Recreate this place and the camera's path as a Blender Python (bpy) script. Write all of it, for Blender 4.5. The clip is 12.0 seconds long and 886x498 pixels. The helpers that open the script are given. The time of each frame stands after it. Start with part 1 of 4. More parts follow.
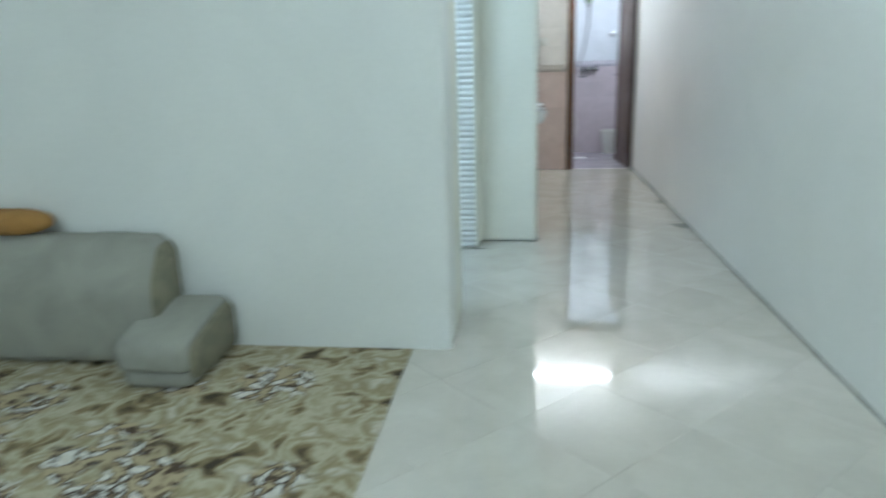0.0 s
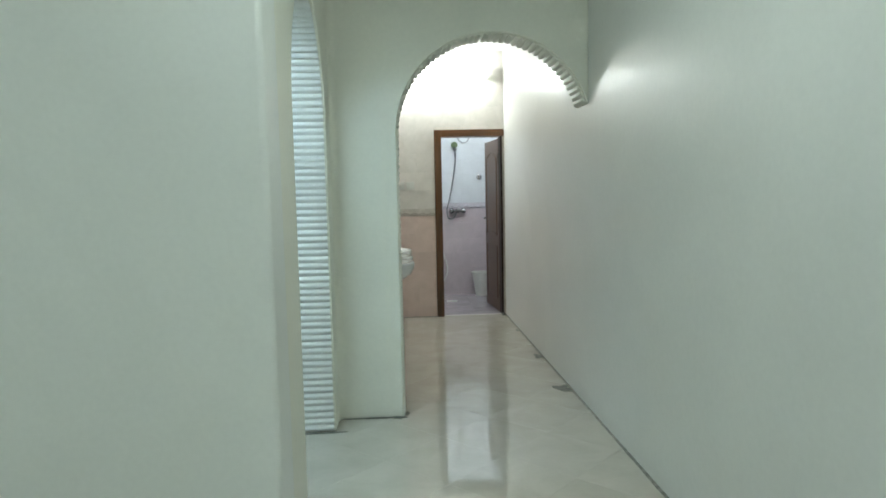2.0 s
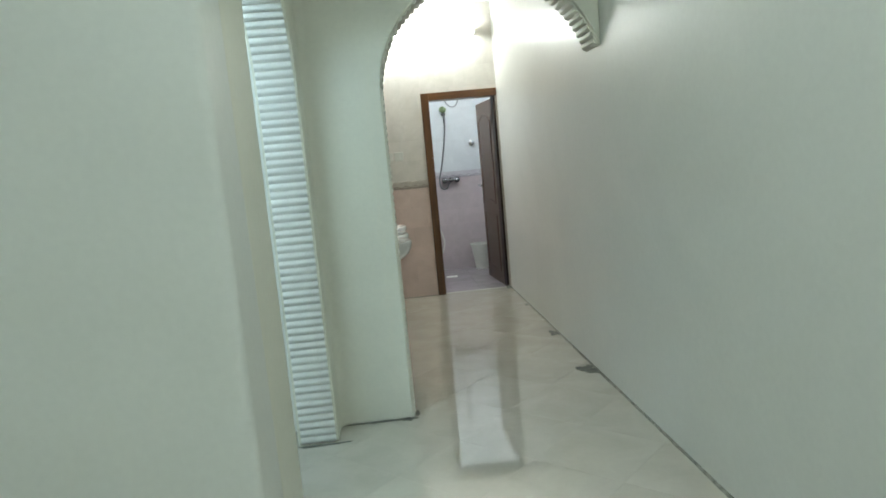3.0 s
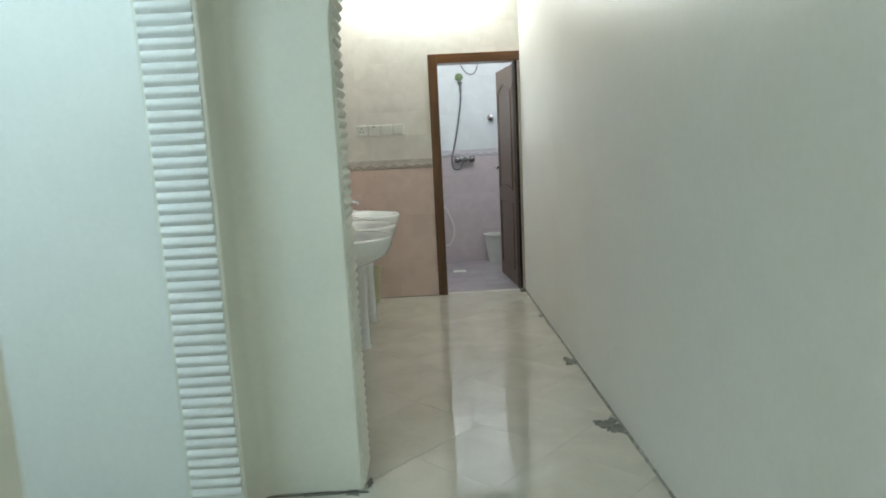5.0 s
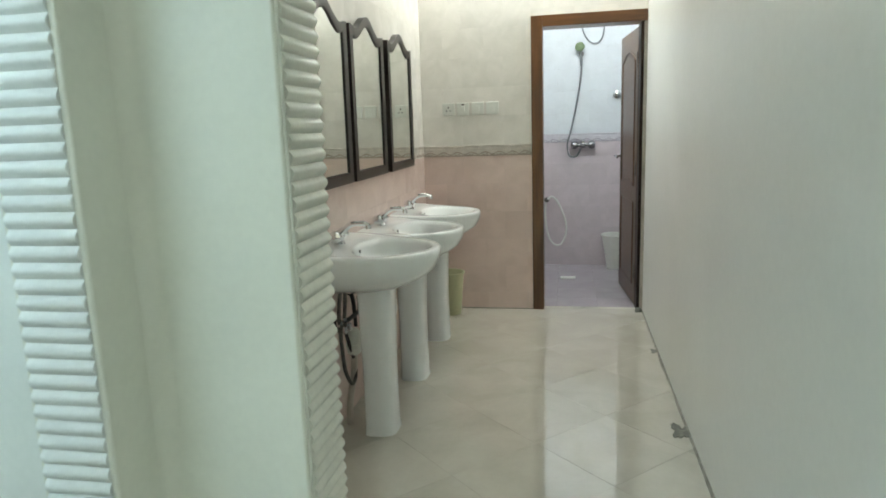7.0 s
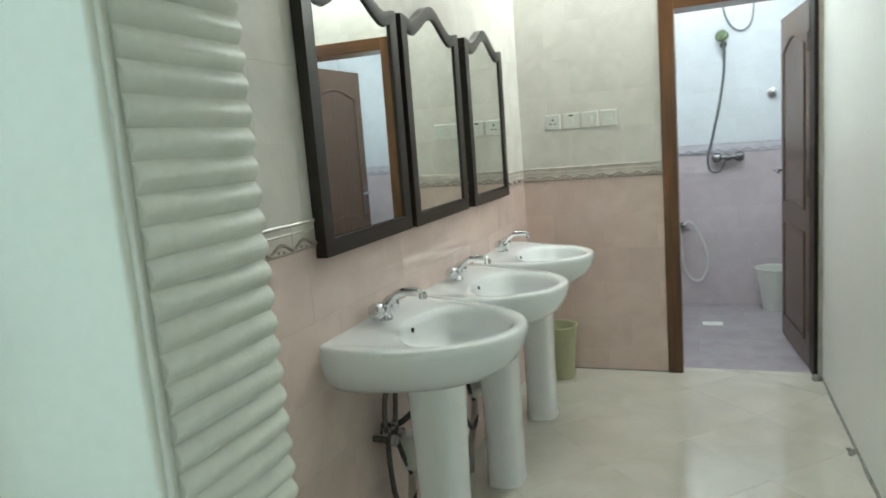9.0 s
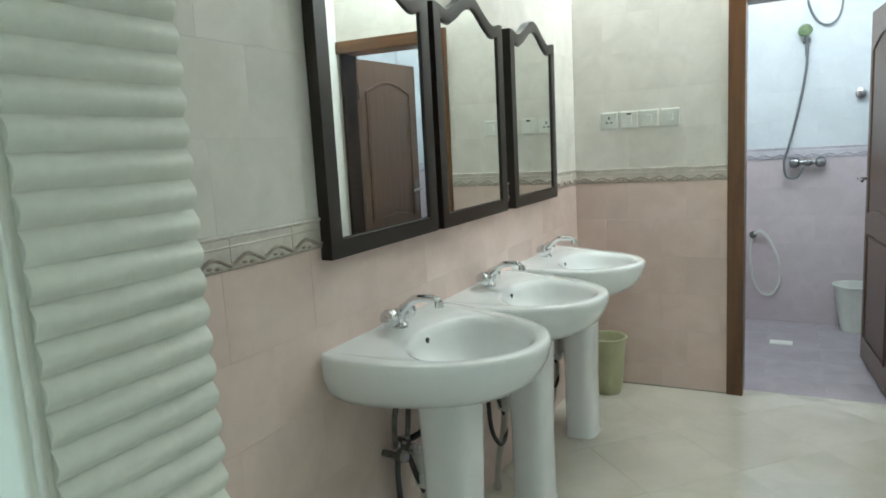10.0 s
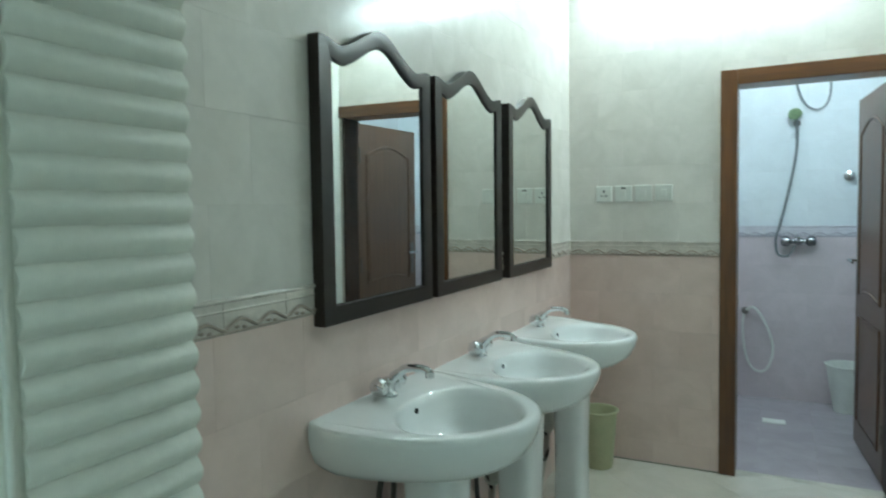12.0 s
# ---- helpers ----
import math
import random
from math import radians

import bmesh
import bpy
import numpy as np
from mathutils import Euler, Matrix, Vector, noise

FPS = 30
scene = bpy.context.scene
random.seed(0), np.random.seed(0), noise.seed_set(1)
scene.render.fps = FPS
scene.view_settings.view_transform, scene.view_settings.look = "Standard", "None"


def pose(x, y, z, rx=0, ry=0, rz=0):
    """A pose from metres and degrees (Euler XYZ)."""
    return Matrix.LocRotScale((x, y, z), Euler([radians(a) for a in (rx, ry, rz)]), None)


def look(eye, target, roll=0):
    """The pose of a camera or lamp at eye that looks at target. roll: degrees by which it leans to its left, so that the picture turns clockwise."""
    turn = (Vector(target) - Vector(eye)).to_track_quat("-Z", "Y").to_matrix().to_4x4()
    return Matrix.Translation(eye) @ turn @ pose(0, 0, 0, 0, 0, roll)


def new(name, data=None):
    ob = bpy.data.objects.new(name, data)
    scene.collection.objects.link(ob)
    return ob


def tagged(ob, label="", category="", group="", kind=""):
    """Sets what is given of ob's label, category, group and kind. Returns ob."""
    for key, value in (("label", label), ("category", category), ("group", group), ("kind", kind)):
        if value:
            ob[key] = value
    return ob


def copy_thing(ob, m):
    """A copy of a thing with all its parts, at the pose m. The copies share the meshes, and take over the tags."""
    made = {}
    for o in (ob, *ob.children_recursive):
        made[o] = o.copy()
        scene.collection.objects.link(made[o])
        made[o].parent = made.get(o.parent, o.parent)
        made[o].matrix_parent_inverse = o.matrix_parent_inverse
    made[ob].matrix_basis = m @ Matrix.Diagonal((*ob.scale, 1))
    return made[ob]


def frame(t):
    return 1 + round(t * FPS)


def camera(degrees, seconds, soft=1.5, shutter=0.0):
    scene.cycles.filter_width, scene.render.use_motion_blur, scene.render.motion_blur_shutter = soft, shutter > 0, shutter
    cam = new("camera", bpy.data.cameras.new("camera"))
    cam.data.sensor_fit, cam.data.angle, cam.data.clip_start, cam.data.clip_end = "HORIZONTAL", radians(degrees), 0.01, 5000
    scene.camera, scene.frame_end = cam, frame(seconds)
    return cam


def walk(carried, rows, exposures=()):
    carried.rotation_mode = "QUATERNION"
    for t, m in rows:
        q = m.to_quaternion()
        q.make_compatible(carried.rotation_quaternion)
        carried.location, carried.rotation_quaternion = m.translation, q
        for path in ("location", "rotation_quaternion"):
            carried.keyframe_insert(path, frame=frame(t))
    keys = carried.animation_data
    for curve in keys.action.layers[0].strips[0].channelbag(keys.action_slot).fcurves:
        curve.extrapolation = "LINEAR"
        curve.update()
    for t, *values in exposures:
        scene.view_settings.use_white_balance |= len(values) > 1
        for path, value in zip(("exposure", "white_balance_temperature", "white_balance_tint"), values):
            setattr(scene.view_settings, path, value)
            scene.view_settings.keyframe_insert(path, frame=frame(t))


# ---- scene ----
cam = camera(67.6, 12.0, 1.7, 0.5)
PATH = [
    (0, (0.025, 0.45, 1.235), (-0.224, 2.361, 0.7), -1.8),
    (0.2, (0.032, 0.504, 1.279), (-0.021, 2.43, 0.746), -1.4),
    (0.5, (0.033, 0.565, 1.293), (0.131, 2.512, 0.843), -0.9),
    (1, (0.027, 0.748, 1.345), (0.258, 2.713, 1.053), -1.3),
    (1.2, (0.056, 0.769, 1.368), (0.336, 2.736, 1.125), -2.1),
    (1.5, (0.068, 0.877, 1.382), (0.317, 2.85, 1.165), -3.6),
    (2, (0.097, 1.093, 1.38), (0.224, 3.082, 1.209), -1.2),
    (2.5, (0.1, 1.326, 1.366), (0.209, 3.308, 1.127), -1.4),
    (3, (0.074, 1.615, 1.368), (0.22, 3.592, 1.107), -5.3),
    (3.2, (0.091, 1.707, 1.369), (0.245, 3.685, 1.113), -4.6),
    (4.8, (0.319, 2.564, 1.364), (0.399, 4.536, 1.032), -3.7),
    (5, (0.383, 2.662, 1.347), (0.437, 4.635, 1.023), -2.8),
    (5.5, (0.478, 2.863, 1.346), (0.45, 4.827, 0.971), -3.2),
    (6, (0.617, 3.123, 1.347), (0.526, 5.082, 0.956), -3.2),
    (6.5, (0.7, 3.396, 1.345), (0.385, 5.339, 0.989), -2.2),
    (7, (0.745, 3.628, 1.338), (0.37, 5.558, 0.975), -2.0),
    (7.2, (0.735, 3.713, 1.337), (0.353, 5.645, 0.985), -2.3),
    (8.8, (0.685, 4.47, 1.358), (-0.024, 6.317, 1.069), -4.6),
    (9, (0.688, 4.548, 1.357), (-0.046, 6.384, 1.06), -4.7),
    (9.5, (0.725, 4.672, 1.366), (-0.184, 6.439, 1.14), -2.1),
    (10, (0.76, 4.744, 1.351), (-0.164, 6.493, 1.057), -3.3),
    (10.5, (0.756, 4.769, 1.341), (-0.138, 6.532, 1.033), -3.1),
    (11, (0.764, 4.772, 1.347), (-0.051, 6.571, 1.036), -2.3),
    (11.5, (0.759, 4.769, 1.356), (-0.052, 6.585, 1.141), -1.5),
    (12, (0.765, 4.736, 1.381), (-0.146, 6.513, 1.266), -1.0),
]
EXPOSURES = [
    (0.0, 0.10, 5900, 15), (0.5, 0.0, 6200, 11), (1.0, -0.19, 6350, 10), (1.5, -0.26, 6450, 10), (3.0, -0.33, 6700, 10), (5.5, -0.18, 6750, 11),
    (7.0, -0.02, 6750, 9), (9.0, 0.10, 6420, 6), (10.5, 0.14, 6080, 5), (11.0, 0.14, 5920, 3), (11.5, -0.04, 5850, -2), (12.0, -0.24, 5680, -6),
]
walk(cam, [(t, look(eye, target, roll)) for t, eye, target, roll in PATH], EXPOSURES)

# ---- world ----
world = bpy.data.worlds.new("world")
scene.world = world
world.use_nodes = True
world.node_tree.nodes["Background"].inputs[0].default_value = (0.5, 0.6, 0.7, 1)
world.node_tree.nodes["Background"].inputs[1].default_value = 0.02

# ---- plan ----
XR = 1.255                      # long wall of the passage
XL = -2.6                       # outer wall of sitting room and side hall
H = 2.90                        # ceiling
Y1, Y1B = 3.18, 3.40            # stub wall between sitting room and side hall
XS0, XS1 = -0.510, -0.305       # wall of the side arch
Y2, Y2B = 5.096, 5.345            # wall of the washroom arch
XT = -0.293                     # tiled wall behind the basins
YF, YFB = 8.365, 8.52           # wall with the shower-room door
YB = 10.0                       # back wall of the shower room
DX0, DX1, DZ = 0.564, 1.212, 1.98  # door opening inside the frame
DADO0, DADO1 = 1.124, 1.202
PITCH = 0.038                   # ribs of the arch mouldings

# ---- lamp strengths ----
# The sitting lamp is assumed; the passage one is an added fill.
LAMP_WASH, LAMP_HALL, LAMP_SITTING_ASSUMED, FILL_PASSAGE, LAMP_SHOWER = 152.0, 150.0, 345.0, 120.0, 172.0


# ---- materials ----
def mat(name, color, rough=0.5, metal=0.0, vary=0.08, scale=3.0, fine=60.0, bump=0.0, coat=0.0, second=None, per_piece=0.0, spec=0.5):
    m = bpy.data.materials.new(name)
    m.use_nodes = True
    nt = m.node_tree
    b = nt.nodes["Principled BSDF"]
    tc = nt.nodes.new("ShaderNodeTexCoord")
    n1 = nt.nodes.new("ShaderNodeTexNoise")
    n1.inputs["Scale"].default_value = scale
    n1.inputs["Detail"].default_value = 6
    n1.inputs["Distortion"].default_value = 0.6
    n2 = nt.nodes.new("ShaderNodeTexNoise")
    n2.inputs["Scale"].default_value = fine
    n2.inputs["Detail"].default_value = 4
    src = tc.outputs["Object"]
    info = None
    if per_piece:
        info = nt.nodes.new("ShaderNodeObjectInfo")
        add = nt.nodes.new("ShaderNodeVectorMath")
        add.operation = "MULTIPLY_ADD"
        nt.links.new(info.outputs["Random"], add.inputs[0])
        add.inputs[1].default_value = (17.0, 31.0, 23.0)
        nt.links.new(tc.outputs["Object"], add.inputs[2])
        src = add.outputs[0]
    nt.links.new(src, n1.inputs["Vector"])
    nt.links.new(src, n2.inputs["Vector"])
    ramp = nt.nodes.new("ShaderNodeValToRGB")
    c2 = second or tuple(max(0.0, c * (1 - 2 * vary)) for c in color)
    ramp.color_ramp.elements[0].position, ramp.color_ramp.elements[1].position = 0.35, 0.65
    ramp.color_ramp.elements[0].color = (*c2, 1)
    ramp.color_ramp.elements[1].color = (*color, 1)
    nt.links.new(n1.outputs["Fac"], ramp.inputs["Fac"])
    out = ramp.outputs["Color"]
    mix = nt.nodes.new("ShaderNodeMix")
    mix.data_type, mix.blend_type = "RGBA", "MULTIPLY"
    mix.inputs[0].default_value = 1.0
    mr = nt.nodes.new("ShaderNodeMapRange")
    mr.inputs[1].default_value, mr.inputs[2].default_value = 0.3, 0.7
    mr.inputs[3].default_value, mr.inputs[4].default_value = 1 - vary, 1.0
    nt.links.new(n2.outputs["Fac"], mr.inputs[0])
    nt.links.new(out, mix.inputs[6])
    nt.links.new(mr.outputs[0], mix.inputs[7])
    out = mix.outputs[2]
    if per_piece:
        mx = nt.nodes.new("ShaderNodeMix")
        mx.data_type, mx.blend_type = "RGBA", "MULTIPLY"
        mx.inputs[0].default_value = 1.0
        mp = nt.nodes.new("ShaderNodeMapRange")
        mp.inputs[3].default_value, mp.inputs[4].default_value = 1 - per_piece, 1.0
        nt.links.new(info.outputs["Random"], mp.inputs[0])
        nt.links.new(out, mx.inputs[6])
        nt.links.new(mp.outputs[0], mx.inputs[7])
        out = mx.outputs[2]
    nt.links.new(out, b.inputs["Base Color"])
    rr = nt.nodes.new("ShaderNodeMapRange")
    rr.inputs[3].default_value, rr.inputs[4].default_value = rough * 0.85, min(1, rough * 1.2)
    nt.links.new(n1.outputs["Fac"], rr.inputs[0])
    nt.links.new(rr.outputs[0], b.inputs["Roughness"])
    b.inputs["Metallic"].default_value = metal
    b.inputs["Specular IOR Level"].default_value = spec
    b.inputs["Coat Weight"].default_value = coat
    if bump:
        bp = nt.nodes.new("ShaderNodeBump")
        bp.inputs["Strength"].default_value = bump
        bp.inputs["Distance"].default_value = 0.004
        nt.links.new(n2.outputs["Fac"], bp.inputs["Height"])
        nt.links.new(bp.outputs[0], b.inputs["Normal"])
    return m


def glow(name, color, strength):
    m = bpy.data.materials.new(name)
    m.use_nodes = True
    b = m.node_tree.nodes["Principled BSDF"]
    b.inputs["Base Color"].default_value = (0.8, 0.8, 0.8, 1)
    b.inputs["Emission Color"].default_value = (*color, 1)
    b.inputs["Emission Strength"].default_value = strength
    return m


def wood(name, dark, light, rough, axis=2):
    m = mat(name, light, rough, 0, 0.12, 2.0, 30.0, 0.08, coat=0.25, second=dark)
    nt = m.node_tree
    mp = nt.nodes.new("ShaderNodeMapping")
    s = [14.0, 14.0, 14.0]
    s[axis] = 1.2
    mp.inputs["Scale"].default_value = s
    tc = [n for n in nt.nodes if n.type == "TEX_COORD"][0]
    nt.links.new(tc.outputs["Object"], mp.inputs["Vector"])
    for n in nt.nodes:
        if n.type == "TEX_NOISE":
            nt.links.new(mp.outputs[0], n.inputs["Vector"])
    return m


PAINT = mat("wall_paint", (0.85, 0.86, 0.815), 0.34, 0, 0.03, 1.3, 45, 0.06)
PAINT_LONG = mat("satin_wall_paint", (0.84, 0.84, 0.80), 0.33, 0, 0.03, 1.1, 45, 0.07)
CEIL = mat("ceiling_paint", (0.80, 0.80, 0.78), 0.8, 0, 0.03, 1.0, 80, 0.05)
PAINT_CREAM = mat("cream_wall_paint", (0.88, 0.87, 0.765), 0.42, 0, 0.03, 1.3, 45, 0.10)
PLASTER_CREAM = mat("cream_moulding_plaster", (0.88, 0.87, 0.78), 0.5, 0, 0.04, 9, 90, 0.1)
PLASTER = mat("moulding_plaster", (0.83, 0.84, 0.81), 0.5, 0, 0.04, 9, 90, 0.1)
FLOORTILE = mat("polished_cream_tile", (0.64, 0.607, 0.53), 0.05, 0, 0.03, 4.0, 40, 0.0, second=(0.575, 0.54, 0.463), per_piece=0.015, spec=1.0, coat=0.4)
GROUT = mat("floor_grout", (0.53, 0.497, 0.424), 0.9, 0, 0.15, 6, 80, 0.2)
WALLGROUT = mat("wall_grout", (0.68, 0.62, 0.55), 0.9, 0, 0.1, 6, 80, 0.1)
CREAM = mat("cream_wall_tile", (0.78, 0.738, 0.688), 0.20, 0, 0.03, 7, 50, 0.012, second=(0.70, 0.663, 0.61), per_piece=0.035, spec=0.4)
PINK = mat("pink_wall_tile", (0.80, 0.63, 0.57), 0.15, 0, 0.03, 5, 50, 0.012, second=(0.72, 0.555, 0.497), per_piece=0.06)
DADO = mat("relief_border_tile", (0.71, 0.65, 0.585), 0.25, 0, 0.08, 20, 90, 0.03, per_piece=0.04)
BATHDADO = mat("pale_lilac_border_tile", (0.66, 0.64, 0.68), 0.22, 0, 0.05, 20, 90, 0.03, per_piece=0.04)
BATHRELIEF = mat("grey_lilac_relief_glaze", (0.50, 0.47, 0.52), 0.25, 0, 0.10, 30, 120, 0.05, per_piece=0.06)
RELIEF = mat("brown_relief_glaze", (0.47, 0.385, 0.32), 0.3, 0, 0.12, 30, 120, 0.05, per_piece=0.06)
BATHUP = mat("white_bath_tile", (0.72, 0.76, 0.78), 0.15, 0, 0.03, 7, 50, 0.01, per_piece=0.04)
BATHLOW = mat("lilac_bath_tile", (0.66, 0.572, 0.592), 0.16, 0, 0.04, 7, 50, 0.01, per_piece=0.05)
BATHFLOOR = mat("bath_floor_tile", (0.48, 0.43, 0.46), 0.16, 0, 0.06, 6, 50, 0.02, per_piece=0.05)
JOINT = mat("pale_cement_joint", (0.40, 0.39, 0.35), 0.95, 0, 0.2, 25, 160, 0.4)
CEMENT = mat("grey_cement", (0.24, 0.24, 0.21), 0.95, 0, 0.2, 25, 160, 0.5)
DOORWOOD = wood("brown_door_wood", (0.100, 0.052, 0.027), (0.126, 0.067, 0.035), 0.42)
CASING = wood("casing_wood", (0.085, 0.031, 0.007), (0.150, 0.058, 0.014), 0.38)
CASING_TOP = wood("casing_wood_across", (0.085, 0.031, 0.007), (0.150, 0.058, 0.014), 0.38, 0)
# Brown jamb wood, with the shade beside the hinges mixed into its colour.
SHADED_JAMBWOOD = mat("brown_jamb_with_shade", (0.030, 0.016, 0.009), 0.55, 0, 0.2, 8, 60, 0.05, spec=0.2)
FRAMEWOOD = mat("dark_brown_lacquered_frame", (0.022, 0.014, 0.010), 0.30, 0, 0.15, 8, 60, 0.05, spec=0.45)
CERAMIC = mat("white_glazed_ceramic", (0.905, 0.92, 0.92), 0.06, 0, 0.015, 5, 30, 0.0, coat=0.3)
CHROME = mat("chrome", (0.72, 0.73, 0.74), 0.10, 1.0, 0.05, 30, 90)
DULLMETAL = mat("tarnished_metal", (0.22, 0.20, 0.18), 0.40, 0.8, 0.2, 40, 120)
DARKPIPE = mat("blackened_pipe", (0.045, 0.042, 0.036), 0.55, 0.2, 0.25, 25, 100)
SPOTTED = mat("water_spotted_chrome", (0.36, 0.36, 0.37), 0.24, 0.9, 0.2, 40, 120)
RUBBER = mat("dark_hose", (0.10, 0.095, 0.085), 0.6, 0, 0.2, 30, 100)
WHITEPLASTIC = mat("white_plastic", (0.72, 0.72, 0.67), 0.35, 0, 0.03, 10, 80)
GREYHOSE = mat("grey_hose", (0.20, 0.21, 0.215), 0.35, 0.3, 0.1, 40, 100)
GREEN = mat("green_plastic", (0.16, 0.23, 0.11), 0.4, 0, 0.1, 20, 80)
BINPLASTIC = mat("olive_bin_plastic", (0.52, 0.52, 0.32), 0.40, 0, 0.06, 6, 60)
PAIL = mat("pale_pail_plastic", (0.80, 0.81, 0.74), 0.40, 0, 0.05, 6, 60)
FABRIC = mat("grey_green_upholstery", (0.36, 0.355, 0.30), 0.9, 0, 0.10, 5, 260, 0.5)
FABRIC_END = mat("olive_brown_upholstery", (0.27, 0.25, 0.17), 0.9, 0, 0.14, 14, 260, 0.5)
ORANGE = mat("orange_cushion_cloth", (0.45, 0.23, 0.06), 0.9, 0, 0.12, 10, 220, 0.5)
BLACK = mat("black_plastic", (0.02, 0.02, 0.02), 0.5, 0, 0.1, 20, 80)
RED = mat("dark_neon_mark", (0.035, 0.015, 0.012), 0.4, 0, 0.1, 20, 80)
CABLE = mat("grey_cable", (0.25, 0.27, 0.28), 0.5, 0, 0.1, 20, 80)
MIRROR = bpy.data.materials.new("mirror_glass")
MIRROR.use_nodes = True
_b = MIRROR.node_tree.nodes["Principled BSDF"]
_b.inputs["Base Color"].default_value = (0.80, 0.83, 0.80, 1)
_b.inputs["Metallic"].default_value = 1.0
_b.inputs["Roughness"].default_value = 0.012
TUBE_WASH = glow("lit_tube_washroom", (0.91, 1.0, 0.99), LAMP_WASH)
TUBE_HALL = glow("lit_tube_hall", (0.68, 0.95, 1.12), LAMP_HALL)
TUBE_SITTING_ASSUMED = glow("assumed_tube_sitting", (0.79, 1.0, 1.05), LAMP_SITTING_ASSUMED)
FILL_TUBE_PASSAGE = glow("fill_tube_passage", (0.82, 1.0, 0.98), FILL_PASSAGE)
TUBE_SHOWER = glow("lit_tube_shower", (0.86, 0.95, 1.03), LAMP_SHOWER)


def carpet_material():
    m = bpy.data.materials.new("floral_carpet_pile")
    m.use_nodes = True
    nt = m.node_tree
    b = nt.nodes["Principled BSDF"]
    tc = nt.nodes.new("ShaderNodeTexCoord")
    warp = nt.nodes.new("ShaderNodeTexNoise")
    warp.inputs["Scale"].default_value = 14
    warp.inputs["Detail"].default_value = 3
    wadd = nt.nodes.new("ShaderNodeVectorMath")
    wadd.operation = "MULTIPLY_ADD"
    wadd.inputs[1].default_value = (0.16, 0.16, 0.0)
    nt.links.new(tc.outputs["Object"], warp.inputs["Vector"])
    nt.links.new(warp.outputs["Color"], wadd.inputs[0])
    nt.links.new(tc.outputs["Object"], wadd.inputs[2])

    def ramp(src, stops, mode="LINEAR"):
        r = nt.nodes.new("ShaderNodeValToRGB")
        r.color_ramp.interpolation = mode
        while len(r.color_ramp.elements) < len(stops):
            r.color_ramp.elements.new(0.5)
        for e, (p, c) in zip(r.color_ramp.elements, stops):
            e.position, e.color = p, (*c, 1)
        nt.links.new(src, r.inputs["Fac"])
        return r.outputs["Color"]

    base = nt.nodes.new("ShaderNodeTexNoise")
    base.inputs["Scale"].default_value = 8
    base.inputs["Detail"].default_value = 5
    base.inputs["Distortion"].default_value = 0.55
    nt.links.new(tc.outputs["Object"], base.inputs["Vector"])
    ground = ramp(base.outputs["Fac"], [(0.33, (0.05, 0.034, 0.016)), (0.40, (0.24, 0.18, 0.085)), (0.48, (0.50, 0.455, 0.32)), (0.56, (0.29, 0.235, 0.12)), (0.68, (0.56, 0.52, 0.41))])
    vor = nt.nodes.new("ShaderNodeTexVoronoi")
    vor.inputs["Scale"].default_value = 2.3
    nt.links.new(wadd.outputs[0], vor.inputs["Vector"])
    mask = ramp(vor.outputs["Distance"], [(0.40, (1, 1, 1)), (0.47, (0, 0, 0))])
    petals = nt.nodes.new("ShaderNodeTexVoronoi")
    petals.inputs["Scale"].default_value = 19
    nt.links.new(wadd.outputs[0], petals.inputs["Vector"])
    flower = ramp(petals.outputs["Distance"], [(0.0, (0.46, 0.36, 0.22)), (0.16, (0.70, 0.68, 0.62)), (0.36, (0.66, 0.63, 0.56)), (0.43, (0.04, 0.025, 0.015)), (0.54, (0.10, 0.06, 0.03)), (0.64, (0.44, 0.35, 0.21))])
    gaps = nt.nodes.new("ShaderNodeTexNoise")
    gaps.inputs["Scale"].default_value = 7
    nt.links.new(tc.outputs["Object"], gaps.inputs["Vector"])
    pm = ramp(gaps.outputs["Fac"], [(0.34, (0, 0, 0)), (0.44, (1, 1, 1))])
    mm = nt.nodes.new("ShaderNodeMath")
    mm.operation = "MULTIPLY"
    nt.links.new(mask, mm.inputs[0])
    nt.links.new(pm, mm.inputs[1])
    mix = nt.nodes.new("ShaderNodeMix")
    mix.data_type = "RGBA"
    nt.links.new(mm.outputs[0], mix.inputs[0])
    nt.links.new(ground, mix.inputs[6])
    nt.links.new(flower, mix.inputs[7])
    nt.links.new(mix.outputs[2], b.inputs["Base Color"])
    b.inputs["Roughness"].default_value = 0.95
    pile = nt.nodes.new("ShaderNodeTexNoise")
    pile.inputs["Scale"].default_value = 350
    bp = nt.nodes.new("ShaderNodeBump")
    bp.inputs["Strength"].default_value = 0.7
    bp.inputs["Distance"].default_value = 0.004
    nt.links.new(tc.outputs["Object"], pile.inputs["Vector"])
    nt.links.new(pile.outputs["Fac"], bp.inputs["Height"])
    nt.links.new(bp.outputs[0], b.inputs["Normal"])
    return m


CARPET = carpet_material()


# ---- builders ----
def mesh_of(name, bm, material, smooth=False, angle=0.6):
    bmesh.ops.recalc_face_normals(bm, faces=bm.faces)
    me = bpy.data.meshes.new(name)
    bm.to_mesh(me)
    bm.free()
    me.materials.append(material)
    if smooth:
        me.shade_smooth()
        me.set_sharp_from_angle(angle=angle)
    return me


def solid(name, bm, material, smooth=False, bevel=0.0, angle=0.6):
    ob = new(name, mesh_of(name, bm, material, smooth, angle))
    if bevel:
        mod = ob.modifiers.new("edges", "BEVEL")
        mod.width, mod.segments, mod.limit_method, mod.angle_limit = bevel, 3, "ANGLE", 0.7
        ob.data.shade_smooth()
        ob.data.set_sharp_from_angle(angle=0.6)
    return ob


